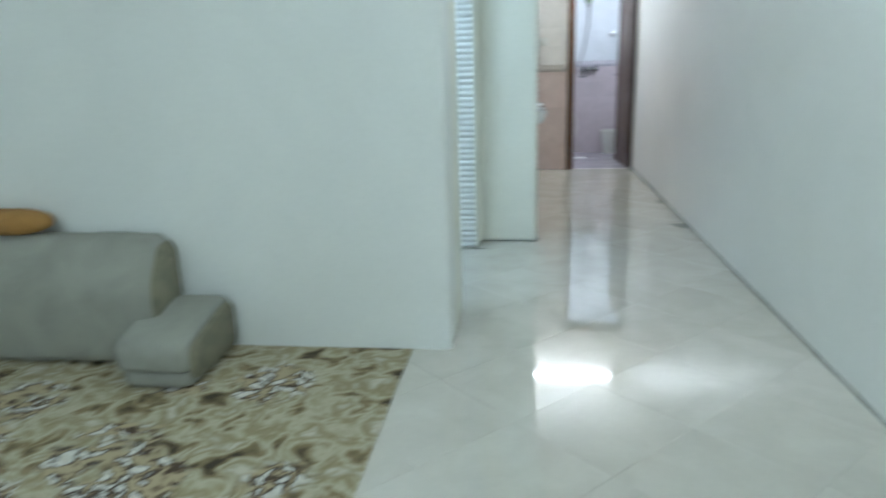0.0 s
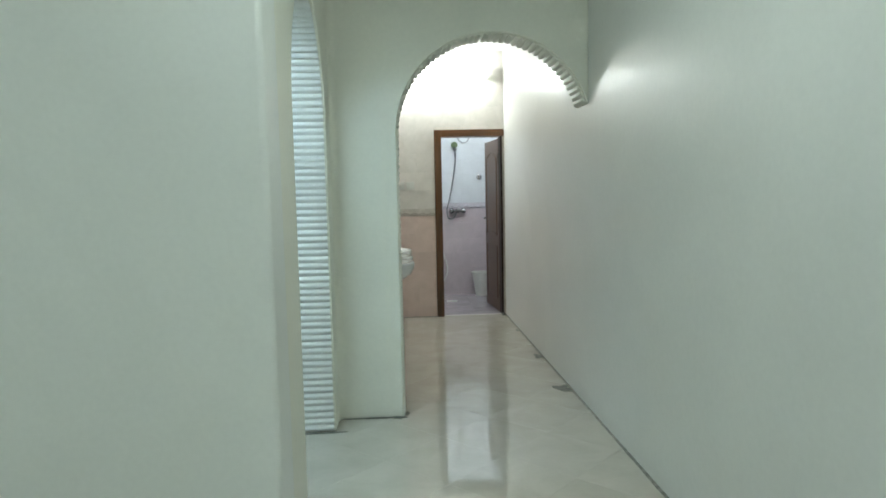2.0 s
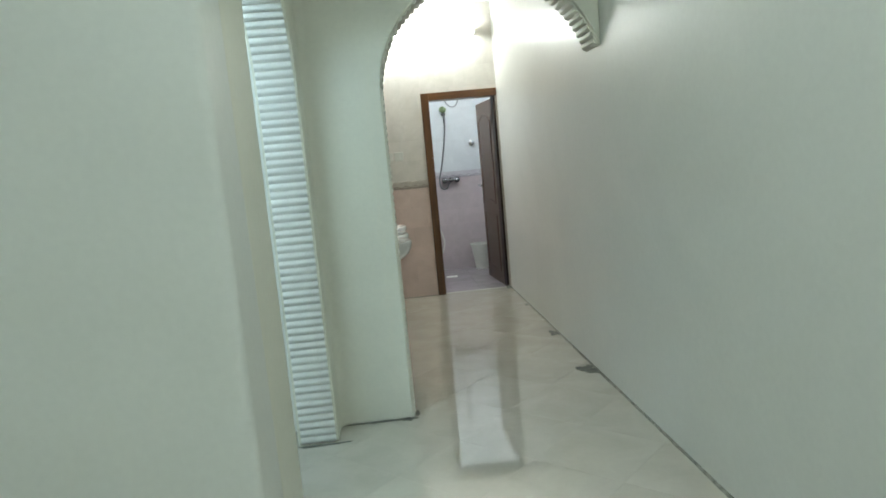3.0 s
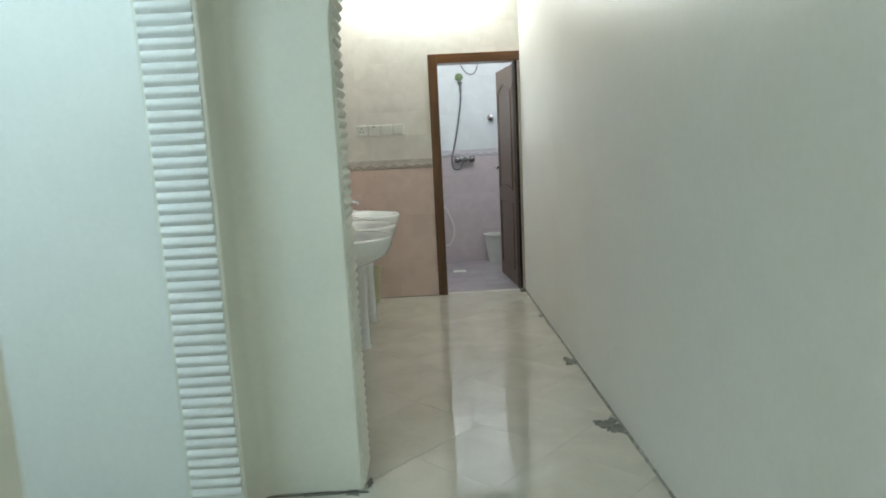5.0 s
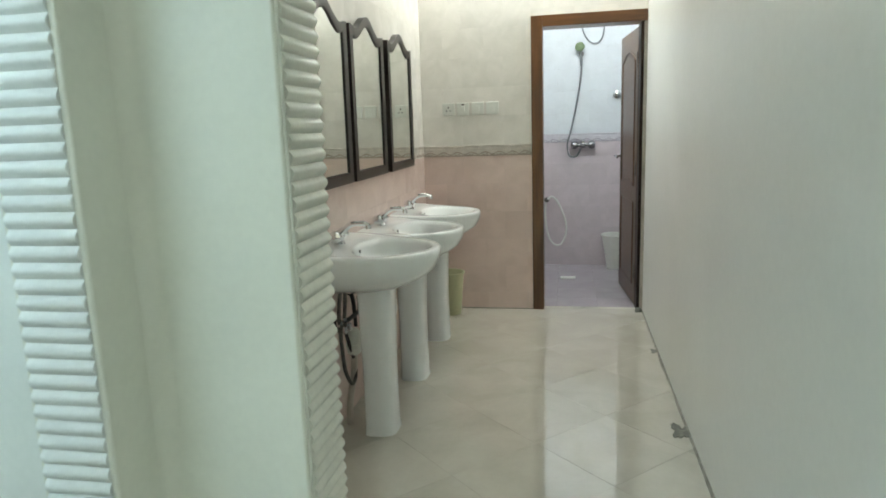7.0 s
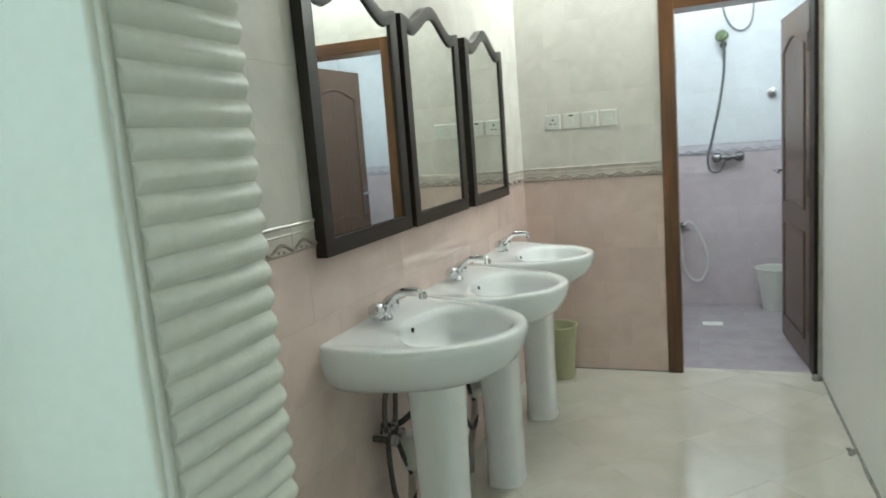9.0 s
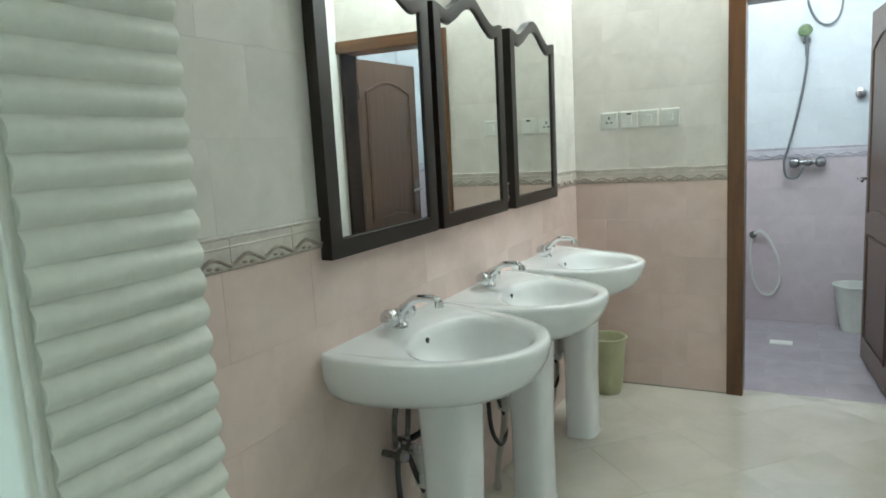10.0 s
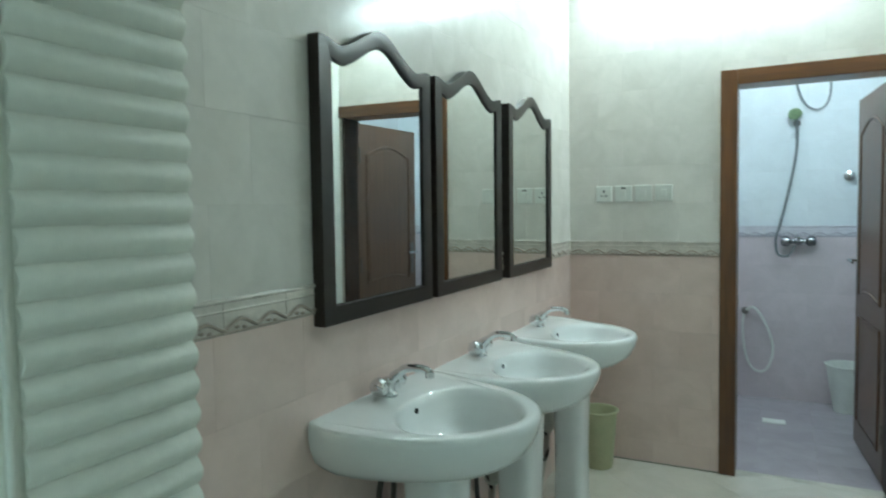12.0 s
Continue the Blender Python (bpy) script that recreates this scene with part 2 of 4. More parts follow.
def part(name, bm, material, parent, label="", smooth=True, bevel=0.0, angle=0.6):
    ob = solid(name, bm, material, smooth, bevel, angle)
    ob.parent = parent
    if label:
        ob["label"] = label
    return ob


def thing(name, at, label, category, group="", kind=""):
    ob = new(name)
    ob.location = at
    ob.empty_display_size = 0.05
    return tagged(ob, label, category, group, kind)


def box(bm, x0, x1, y0, y1, z0, z1):
    v = [bm.verts.new((x, y, z)) for z in (z0, z1) for y in (y0, y1) for x in (x0, x1)]
    for f in ((0, 1, 3, 2), (4, 5, 7, 6), (0, 1, 5, 4), (2, 3, 7, 6), (0, 2, 6, 4), (1, 3, 7, 5)):
        bm.faces.new([v[i] for i in f])
    return bm


def bx(x0, x1, y0, y1, z0, z1):
    return box(bmesh.new(), x0, x1, y0, y1, z0, z1)


def prism(bm, pts, a0, a1, axis):
    """An outline in two coordinates, pushed along the third axis."""
    def at(p, a):
        return {"x": (a, p[0], p[1]), "y": (p[0], a, p[1]), "z": (p[0], p[1], a)}[axis]
    lo = [bm.verts.new(at(p, a0)) for p in pts]
    hi = [bm.verts.new(at(p, a1)) for p in pts]
    bm.faces.new(lo)
    bm.faces.new(hi)
    for i in range(len(pts)):
        j = (i + 1) % len(pts)
        bm.faces.new((lo[i], lo[j], hi[j], hi[i]))
    return bm


def loft(bm, rings, cap_start=True, cap_end=True):
    vs = [[bm.verts.new(p) for p in r] for r in rings]
    n = len(vs[0])
    for a, b in zip(vs, vs[1:]):
        for i in range(n):
            j = (i + 1) % n
            bm.faces.new((a[i], a[j], b[j], b[i]))
    if cap_start:
        bm.faces.new(vs[0])
    if cap_end:
        bm.faces.new(vs[-1])
    return bm


def lathe(bm, profile, at=(0, 0, 0), seg=28, axis="z", cap_start=True, cap_end=True):
    rings = []
    for r, h in profile:
        ring = []
        for i in range(seg):
            a = 2 * math.pi * i / seg
            c, s = r * math.cos(a), r * math.sin(a)
            p = {"z": (c, s, h), "y": (c, h, s), "x": (h, c, s)}[axis]
            ring.append((p[0] + at[0], p[1] + at[1], p[2] + at[2]))
        rings.append(ring)
    return loft(bm, rings, cap_start, cap_end)


def smooth_path(pts, n=6):
    """A rounded line through points."""
    pts = [Vector(p) for p in pts]
    out = []
    for i in range(len(pts) - 1):
        p0, p1, p2, p3 = pts[max(i - 1, 0)], pts[i], pts[i + 1], pts[min(i + 2, len(pts) - 1)]
        for k in range(n):
            t = k / n
            out.append(0.5 * (2 * p1 + (p2 - p0) * t + (2 * p0 - 5 * p1 + 4 * p2 - p3) * t * t + (3 * p1 - p0 - 3 * p2 + p3) * t ** 3))
    out.append(pts[-1])
    return out


def sweep(bm, pts, r, seg=8, closed=False):
    pts = [Vector(p) for p in pts]
    n = len(pts)
    rings, up = [], None
    for i, p in enumerate(pts):
        a = pts[(i - 1) % n] if closed or i else p
        b = pts[(i + 1) % n] if closed or i < n - 1 else p
        d = (b - a).normalized()
        if up is None:
            up = Vector((0, 0, 1)) if abs(d.z) < 0.9 else Vector((1, 0, 0))
        side = d.cross(up).normalized()
        up = side.cross(d).normalized()
        rr = r(i / (n - 1)) if callable(r) else r
        rings.append([p + rr * (math.cos(2 * math.pi * k / seg) * side + math.sin(2 * math.pi * k / seg) * up) for k in range(seg)])
    if closed:
        rings.append(rings[0])
        loft(bm, rings, False, False)
        bmesh.ops.remove_doubles(bm, verts=bm.verts, dist=1e-6)
        return bm
    return loft(bm, rings)


def structure(ob, label, category):
    return tagged(ob, label, category, "", "structure")


# ---- large structure ----
def arch_outline(a0, a1, o0, o1, zs, top):
    """Wall outline with an arched opening between o0 and o1 that springs at zs."""
    c, r = (o0 + o1) / 2, (o1 - o0) / 2
    arc = [(c - r * math.cos(math.pi * i / 40), zs + r * math.sin(math.pi * i / 40)) for i in range(41)]
    return [(a0, 0), (o0, 0), *arc, (o1, 0), (a1, 0), (a1, top), (a0, top)]


floor = structure(solid("floor", bx(XL - 0.15, 1.405, -3.15, YFB - 0.06, -0.12, -0.003), GROUT), "cream polished floor tiles laid diagonally with thin dark joints", "floor")
structure(solid("ceiling", bx(XL - 0.15, 1.9, -3.15, YB + 0.15, H, H + 0.12), CEIL), "plain white painted ceiling", "ceiling")
structure(solid("wall_long", bx(XR, XR + 0.15, -3.0, YFB, 0, H), PAINT_LONG), "long pale satin-painted passage wall with cement along its foot", "wall")
structure(solid("wall_behind", bx(XL, XR + 0.15, -3.15, -3.0, 0, H), PAINT), "plain pale painted wall of the sitting room", "wall")
structure(solid("wall_outer", bx(XL - 0.15, XL, -3.0, Y2B, 0, H), PAINT), "plain pale painted outer wall", "wall")
turn = [(-0.330 + 0.025 * math.sin(a), Y1 + 0.025 * (1 - math.cos(a))) for a in [math.pi * i / 20 for i in range(11)]]
bm = prism(bmesh.new(), [(XL, Y1), *turn, (XS1, Y1B), (XL, Y1B)], 0, H, "z")
structure(solid("wall_stub", bm, PAINT, True), "pale painted stub wall with softened corner behind the seating", "wall")
SA0, SA1, SAZ = 3.715, 4.895, 1.75
bm = prism(bmesh.new(), arch_outline(Y1B, Y2 + 0.012, SA0, SA1, SAZ, H), XS0, XS1, "x")
structure(solid("wall_side_arch", bm, PAINT_CREAM, bevel=0.008), "pale painted wall with an arched opening to the side hall", "wall")

AC, AR, AZ = 0.677, 0.589, 1.736
end = math.asin((1.905 - AZ) / AR)
arc = [(AC + AR * math.cos(math.pi + (end - math.pi) * i / 40), AZ + AR * math.sin(math.pi + (end - math.pi) * i / 40)) for i in range(41)]
structure(solid("wall_hall_end", bx(XL, XS0, Y2, Y2B, 0, H), PAINT), "plain pale painted end wall of the side hall", "wall")
bm = prism(bmesh.new(), [(XS0, 0), (AC - AR, 0), *arc, (XR, 1.895), (XR, H), (XS0, H)], Y2, Y2B, "y")
structure(solid("wall_wash_arch", bm, PAINT_CREAM, bevel=0.010), "cream painted wall with an arch that dies into the long wall", "wall")

wall_tiled = structure(solid("wall_basins", bx(XT - 0.15, XT - 0.0012, Y2B, YFB + 0.008, 0, H), WALLGROUT), "tiled washroom wall, cream above and pink below a relief border", "wall")
fx0 = XT - 0.15
bm = prism(bmesh.new(), [(fx0, 0), (DX0 - 0.03, 0), (DX0 - 0.03, DZ + 0.03), (XR - 0.02, DZ + 0.03), (XR - 0.02, 0), (XR, 0), (XR, H), (fx0, H)], YF + 0.0012, YFB, "y")
wall_door = structure(solid("wall_shower_door", bm, WALLGROUT), "tiled end wall, cream above and pink below, with a doorway", "wall")

BX0, BX1 = 0.05, 1.75
wall_bath = structure(solid("wall_shower_back", bx(BX0 - 0.15, BX1 + 0.15, YB + 0.0012, YB + 0.15, 0, H), WALLGROUT), "shower-room wall tiled white above and lilac below a border", "wall")
for nm, x0, x1 in (("wall_shower_a", BX0 - 0.15, BX0), ("wall_shower_b", BX1, BX1 + 0.15)):
    structure(solid(nm, bx(x0, x1, YFB, YB + 0.008, 0, H), BATHUP), "tiled side wall of the shower room", "wall")
structure(solid("wall_shower_front", bx(XR + 0.15, BX1 + 0.15, YF + 0.05, YFB, 0, H), BATHUP), "tiled return wall of the shower room", "wall")
bath_floor = structure(solid("floor_shower", bx(BX0 - 0.15, BX1 + 0.15, YFB - 0.06, YB + 0.15, -0.12, -0.013), WALLGROUT), "lilac-grey tiled shower-room floor, slightly lower", "floor")


# ---- arch mouldings: rows of plaster ribs ----
def rib_mesh(length, material):
    bm = bmesh.new()
    n = 10
    prof = [((0.5 - i / n) * PITCH, 0.0130 * math.sin(math.pi * i / n) ** 1.1 + 0.0005) for i in range(n + 1)]
    rings = []
    for s, k in ((-1, 0.80), (-0.95, 1.0), (0.95, 1.0), (1, 0.80)):
        rings.append([(s * length / 2, a, b * k) for a, b in prof])
    vs = [[bm.verts.new(p) for p in r] for r in rings]
    for a, b in zip(vs, vs[1:]):
        for i in range(n):
            bm.faces.new((a[i], a[i + 1], b[i + 1], b[i]))
    bm.faces.new(vs[0])
    bm.faces.new(vs[-1])
    return mesh_of("rib", bm, material, True, 0.9)


def moulding(name, label, length, spots, material=None):
    """spots: place, direction of the rib's length, outward normal."""
    holder = thing(name, (0, 0, 0), label, "moulding", "", "structure")
    me = rib_mesh(length, material or PLASTER)
    for p, along, out in spots:
        along, out = Vector(along), Vector(out)
        side = out.cross(along)
        m = Matrix((along, side, out)).transposed().to_4x4()
        m.translation = p
        o = new("rib", me)
        o.matrix_basis = m
        o.parent = holder
    return holder


spots, cx, L = [], (XS0 + XS1) / 2, XS1 - XS0 - 0.028
zc = PITCH / 2 + 0.004
while zc < SAZ:
    spots += [((cx, SA1, zc), (1, 0, 0), (0, -1, 0)), ((cx, SA0, zc), (1, 0, 0), (0, 1, 0))]
    zc += PITCH
sr, sc = (SA1 - SA0) / 2, (SA0 + SA1) / 2
n = int(math.pi * sr / PITCH)
for i in range(n):
    a = math.pi * (i + 0.5) / n
    spots.append(((cx, sc - sr * math.cos(a), SAZ + sr * math.sin(a)), (1, 0, 0), (0, math.cos(a), -math.sin(a))))
moulding("arch_moulding_side", "white ribbed plaster moulding lining the side arch", L, spots)

spots, cy, L = [], (Y2 + Y2B) / 2 + 0.012, Y2B - Y2 - 0.030
zc = PITCH / 2 + 0.004
while zc < AZ:
    spots.append(((AC - AR, cy, zc), (0, 1, 0), (1, 0, 0)))
    zc += PITCH
n = int((math.pi - end) * AR / PITCH)
for i in range(n):
    a = math.pi + (end - math.pi) * (i + 0.5) / n
    spots.append(((AC + AR * math.cos(a), cy, AZ + AR * math.sin(a)), (0, 1, 0), (-math.cos(a), 0, -math.sin(a))))
moulding("arch_moulding_wash", "cream ribbed plaster moulding lining the washroom arch", L, spots, PLASTER_CREAM)

# slim plain bead beside the ribs on the washroom jamb
bm = bmesh.new()
box(bm, AC - AR - 0.003, AC - AR + 0.006, Y2 + 0.010, Y2 + 0.018, 0, AZ)
structure(solid("trim", bm, PLASTER_CREAM, bevel=0.003), "slim plaster bead along the arch jamb", "trim")

# plaster cove where the side wall meets the pier of the washroom arch
r = 0.045
cove = [(XS1 - 0.006, Y2 - r), *[(XS1 + r - r * math.cos(math.pi * i / 16), Y2 - r + r * math.sin(math.pi * i / 16)) for i in range(9)], (XS1 + r, Y2 + 0.006), (XS1 - 0.006, Y2 + 0.006)]
structure(solid("trim", prism(bmesh.new(), cove, 0.003, H - 0.003, "z"), PAINT_CREAM, True), "rounded cream plaster cove in the wall corner", "trim")


# ---- cement along the foot of the walls ----
def ragged_strip(x_in, y0, y1, lo, hi, seed):
    rnd = random.Random(seed)
    bm = bmesh.new()
    ys = np.arange(y0, y1, 0.04)
    w = [lo + (hi - lo) * max(0, noise.noise(Vector((y * 3.1, seed, 0))) * 0.9 + 0.35) + rnd.uniform(0, 0.003) for y in ys]
    a = [bm.verts.new((x_in, y, 0.010)) for y in ys]
    b = [bm.verts.new((x_in - k * 0.6, y, 0.006)) for y, k in zip(ys, w)]
    c = [bm.verts.new((x_in - k, y, 0.0)) for y, k in zip(ys, w)]
    for i in range(len(ys) - 1):
        bm.faces.new((a[i], b[i], b[i + 1], a[i + 1]))
        bm.faces.new((b[i], c[i], c[i + 1], b[i + 1]))
    return bm


def ragged_patch(cx, cy, rx, ry, seed, clip):
    bm = bmesh.new()
    n = 40
    top, low = [], []
    for i in range(n):
        a = 2 * math.pi * i / n
        k = 0.72 + 0.75 * noise.noise(Vector((math.cos(a) * 1.7, math.sin(a) * 1.7, seed * 3.3))) + 0.25 * noise.noise(Vector((math.cos(a) * 5, math.sin(a) * 5, seed)))
        x, y = cx + rx * k * math.cos(a), cy + ry * k * math.sin(a)
        top.append(bm.verts.new((min(x * 0.9 + cx * 0.1, clip), y * 0.9 + cy * 0.1, 0.004)))
        low.append(bm.verts.new((min(x, clip), y, 0.0006)))
    bm.faces.new(top)
    for i in range(n):
        j = (i + 1) % n
        bm.faces.new((top[i], top[j], low[j], low[i]))
    return bm


structure(solid("cement_joint", ragged_strip(XR, -2.9, YF - 0.02, 0.004, 0.014, 3), JOINT), "rough grey cement line along the foot of the wall", "cement joint")
for i, (cx, cy, rx, ry) in enumerate(((1.200, 5.53, 0.095, 0.115), (1.225, 6.45, 0.055, 0.10), (1.235, 7.50, 0.03, 0.05))):
    tagged(solid("cement_patch", ragged_patch(cx, cy, rx, ry, i + 1.3, XR - 0.001), CEMENT), "spilt dark grey cement patch on the floor by the wall", "cement patch", "cement patches")
for i, (cx, cy, rx, ry) in enumerate(((0.050, 5.080, 0.07, 0.030), (-0.11, 5.086, 0.17, 0.016), (-0.40, 4.868, 0.13, 0.016), (0.112, 5.15, 0.014, 0.05))):
    tagged(solid("cement_patch", ragged_patch(cx, cy, rx, ry, i + 7.7, 5.0), CEMENT), "thin smear of grey cement at the foot of the arch pier", "cement patch", "cement patches")


lump = [(0.024, 0.0), (0.026, 0.008), (0.022, 0.020), (0.014, 0.030), (0.005, 0.034)]
bm = lathe(bmesh.new(), lump, (XR - 0.030, YF - 0.030, 0.0005), 14)
for v in bm.verts:
    v.co += Vector((0.006, 0.006, 0.003)) * noise.noise(v.co * 60)
tagged(solid("cement_lump", bm, CEMENT, True), "hardened dark cement lump on the floor beside the door frame", "cement lump")
structure(solid("floor_joint", bx(XT + 0.002, DX0 - 0.080, YF - 0.0045, YF - 0.0002, 0.0004, 0.005), CEMENT), "dark cement joint along the foot of the tiled wall", "cement joint")


# ---- shower-room door ----
door = thing("door_1", (DX0, YF, 0), "brown wooden door standing open into the shower room, in a brown frame", "door", "", "structure")
bm = bx(-0.078, 0.0, -0.016, YFB - YF + 0.012, 0, DZ + 0.075)
part("casing", bm, CASING, door, "reddish-brown wooden side casing", bevel=0.004)
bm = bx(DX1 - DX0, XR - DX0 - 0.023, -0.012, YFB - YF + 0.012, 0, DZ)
part("casing", bm, SHADED_JAMBWOOD, door, "brown jamb behind the hinges, coloured near black for its shade", bevel=0.004)
bm = bx(0.0, XR - DX0 - 0.002, -0.018, YFB - YF + 0.012, DZ, DZ + 0.075)
part("head_casing", bm, CASING_TOP, door, "", bevel=0.004)
LW, LH, LT = 0.700, 1.965, 0.04
leaf = part("leaf", bx(-LW, 0, 0, LT, 0.008, LH), DOORWOOD, door, "brown panelled door leaf", bevel=0.003)
leaf.matrix_basis = pose(DX1 - DX0 - 0.002, YFB - YF - 0.02, 0, 0, 0, -85.0)


def panel_outline(x0, x1, z0, z1, arch, foot=0.0):
    pts = [(x0 + (x1 - x0) * i / 10, z0 + foot * math.sin(math.pi * i / 10)) for i in range(11)] if foot else [(x0, z0), (x1, z0)]
    pts.append((x1, z1 - arch))
    if arch:
        pts += [(x1 + (x0 - x1) * i / 14, z1 - arch * (1 - math.sin(math.pi * i / 14))) for i in range(1, 14)]
    pts.append((x0, z1 - arch))
    return pts


for face, depth in ((-0.004, -1), (LT + 0.004, 1)):
    for x0, x1, z0, z1, arch, foot in ((-LW + 0.095, -0.095, 0.87, 1.825, 0.07, 0.035), (-LW + 0.095, -0.095, 0.15, 0.75, 0.0, 0.0)):
        line = panel_outline(x0, x1, z0, z1, arch, foot)
        bm = sweep(bmesh.new(), [(p[0], face * 0.5 + (LT * 0.5 if depth > 0 else 0), p[1]) for p in line], 0.007, 8, True)
        part("panel_moulding", bm, DOORWOOD, leaf)
        inner = panel_outline(x0 + 0.022, x1 - 0.022, z0 + 0.022, z1 - 0.022, arch * 0.95, foot)
        f0, f1 = (-0.003, 0.002) if depth < 0 else (LT - 0.002, LT + 0.003)
        part("raised_panel", prism(bmesh.new(), inner, f0, f1, "y"), DOORWOOD, leaf, bevel=0.004)
for s in (-1, 1):
    y0 = 0 if s < 0 else LT
    bm = box(bmesh.new(), -LW + 0.035, -LW + 0.075, min(y0, y0 + s * 0.006), max(y0, y0 + s * 0.006), 0.90, 1.13)
    part("lock_plate", bm, DULLMETAL, leaf, "dull metal lock plate", bevel=0.003)
    pts = smooth_path([(-LW + 0.055, y0, 1.06), (-LW + 0.055, y0 + s * 0.035, 1.06), (-LW + 0.062, y0 + s * 0.05, 1.06), (-LW + 0.10, y0 + s * 0.052, 1.062), (-LW + 0.165, y0 + s * 0.048, 1.055)])
    part("lever_handle", sweep(bmesh.new(), pts, 0.0085, 10), CHROME, leaf, "chrome lever handle")
for z in (0.25, 1.0, 1.75):
    part("hinge", lathe(bmesh.new(), [(0.007, z - 0.05), (0.007, z + 0.05)], (DX1 - DX0 - 0.004, YFB - YF + 0.0, 0), 10), DULLMETAL, door)


# ---- tube lamps ----
def tube_lamp(at, turn, length, glowing, label):
    t = thing("tube_lamp", (0, 0, 0), label, "wall lamp")
    h = length / 2
    prof = [(0, -0.028), (0.028, -0.022), (0.034, 0.0), (0.028, 0.022), (0, 0.028)]
    part("housing", prism(bmesh.new(), [(-b, z) for b, z in prof], -h - 0.03, h + 0.03, "x"), WHITEPLASTIC, t, bevel=0.003)
    for s in (-1, 1):
        part("end_holder", bx(s * (h + 0.015) - 0.012, s * (h + 0.015) + 0.012, -0.110, -0.015, -0.022, 0.022), WHITEPLASTIC, t, bevel=0.005)
    part("tube", lathe(bmesh.new(), [(0.013, -h), (0.0145, -h + 0.01), (0.0145, h - 0.01), (0.013, h)], (0, -0.090, 0), 16, "x"), glowing, t, "lit white fluorescent tube")
    t.matrix_basis = pose(*at, 0, 0, turn)
    return t


tube_lamp((0.47, YF - 0.002, 2.605), 0, 1.17, TUBE_WASH, "lit white fluorescent tube lamp on the tiled end wall")
tube_lamp((-1.25, Y1B + 0.002, 2.62), 180, 1.2, TUBE_HALL, "lit cool fluorescent tube lamp on the side hall wall")
# Unseen source: a tube assumed on the ceiling to light the sitting room.
lamp = tube_lamp((0, 0, 0), 0, 1.2, TUBE_SITTING_ASSUMED, "cool fluorescent tube assumed on the unseen sitting room ceiling")
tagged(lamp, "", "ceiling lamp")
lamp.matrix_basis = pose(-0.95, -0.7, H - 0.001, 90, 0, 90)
# Fill tube added out of view; it brightens the stub end and long wall.
lamp = tube_lamp((0, 0, 0), 0, 0.6, FILL_TUBE_PASSAGE, "short fill tube added out of view on the passage ceiling")
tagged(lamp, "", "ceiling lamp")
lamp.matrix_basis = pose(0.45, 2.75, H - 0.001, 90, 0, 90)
tube_lamp((0.85, YFB + 0.002, 2.56), 180, 0.9, TUBE_SHOWER, "lit bluish fluorescent tube lamp in the shower room")


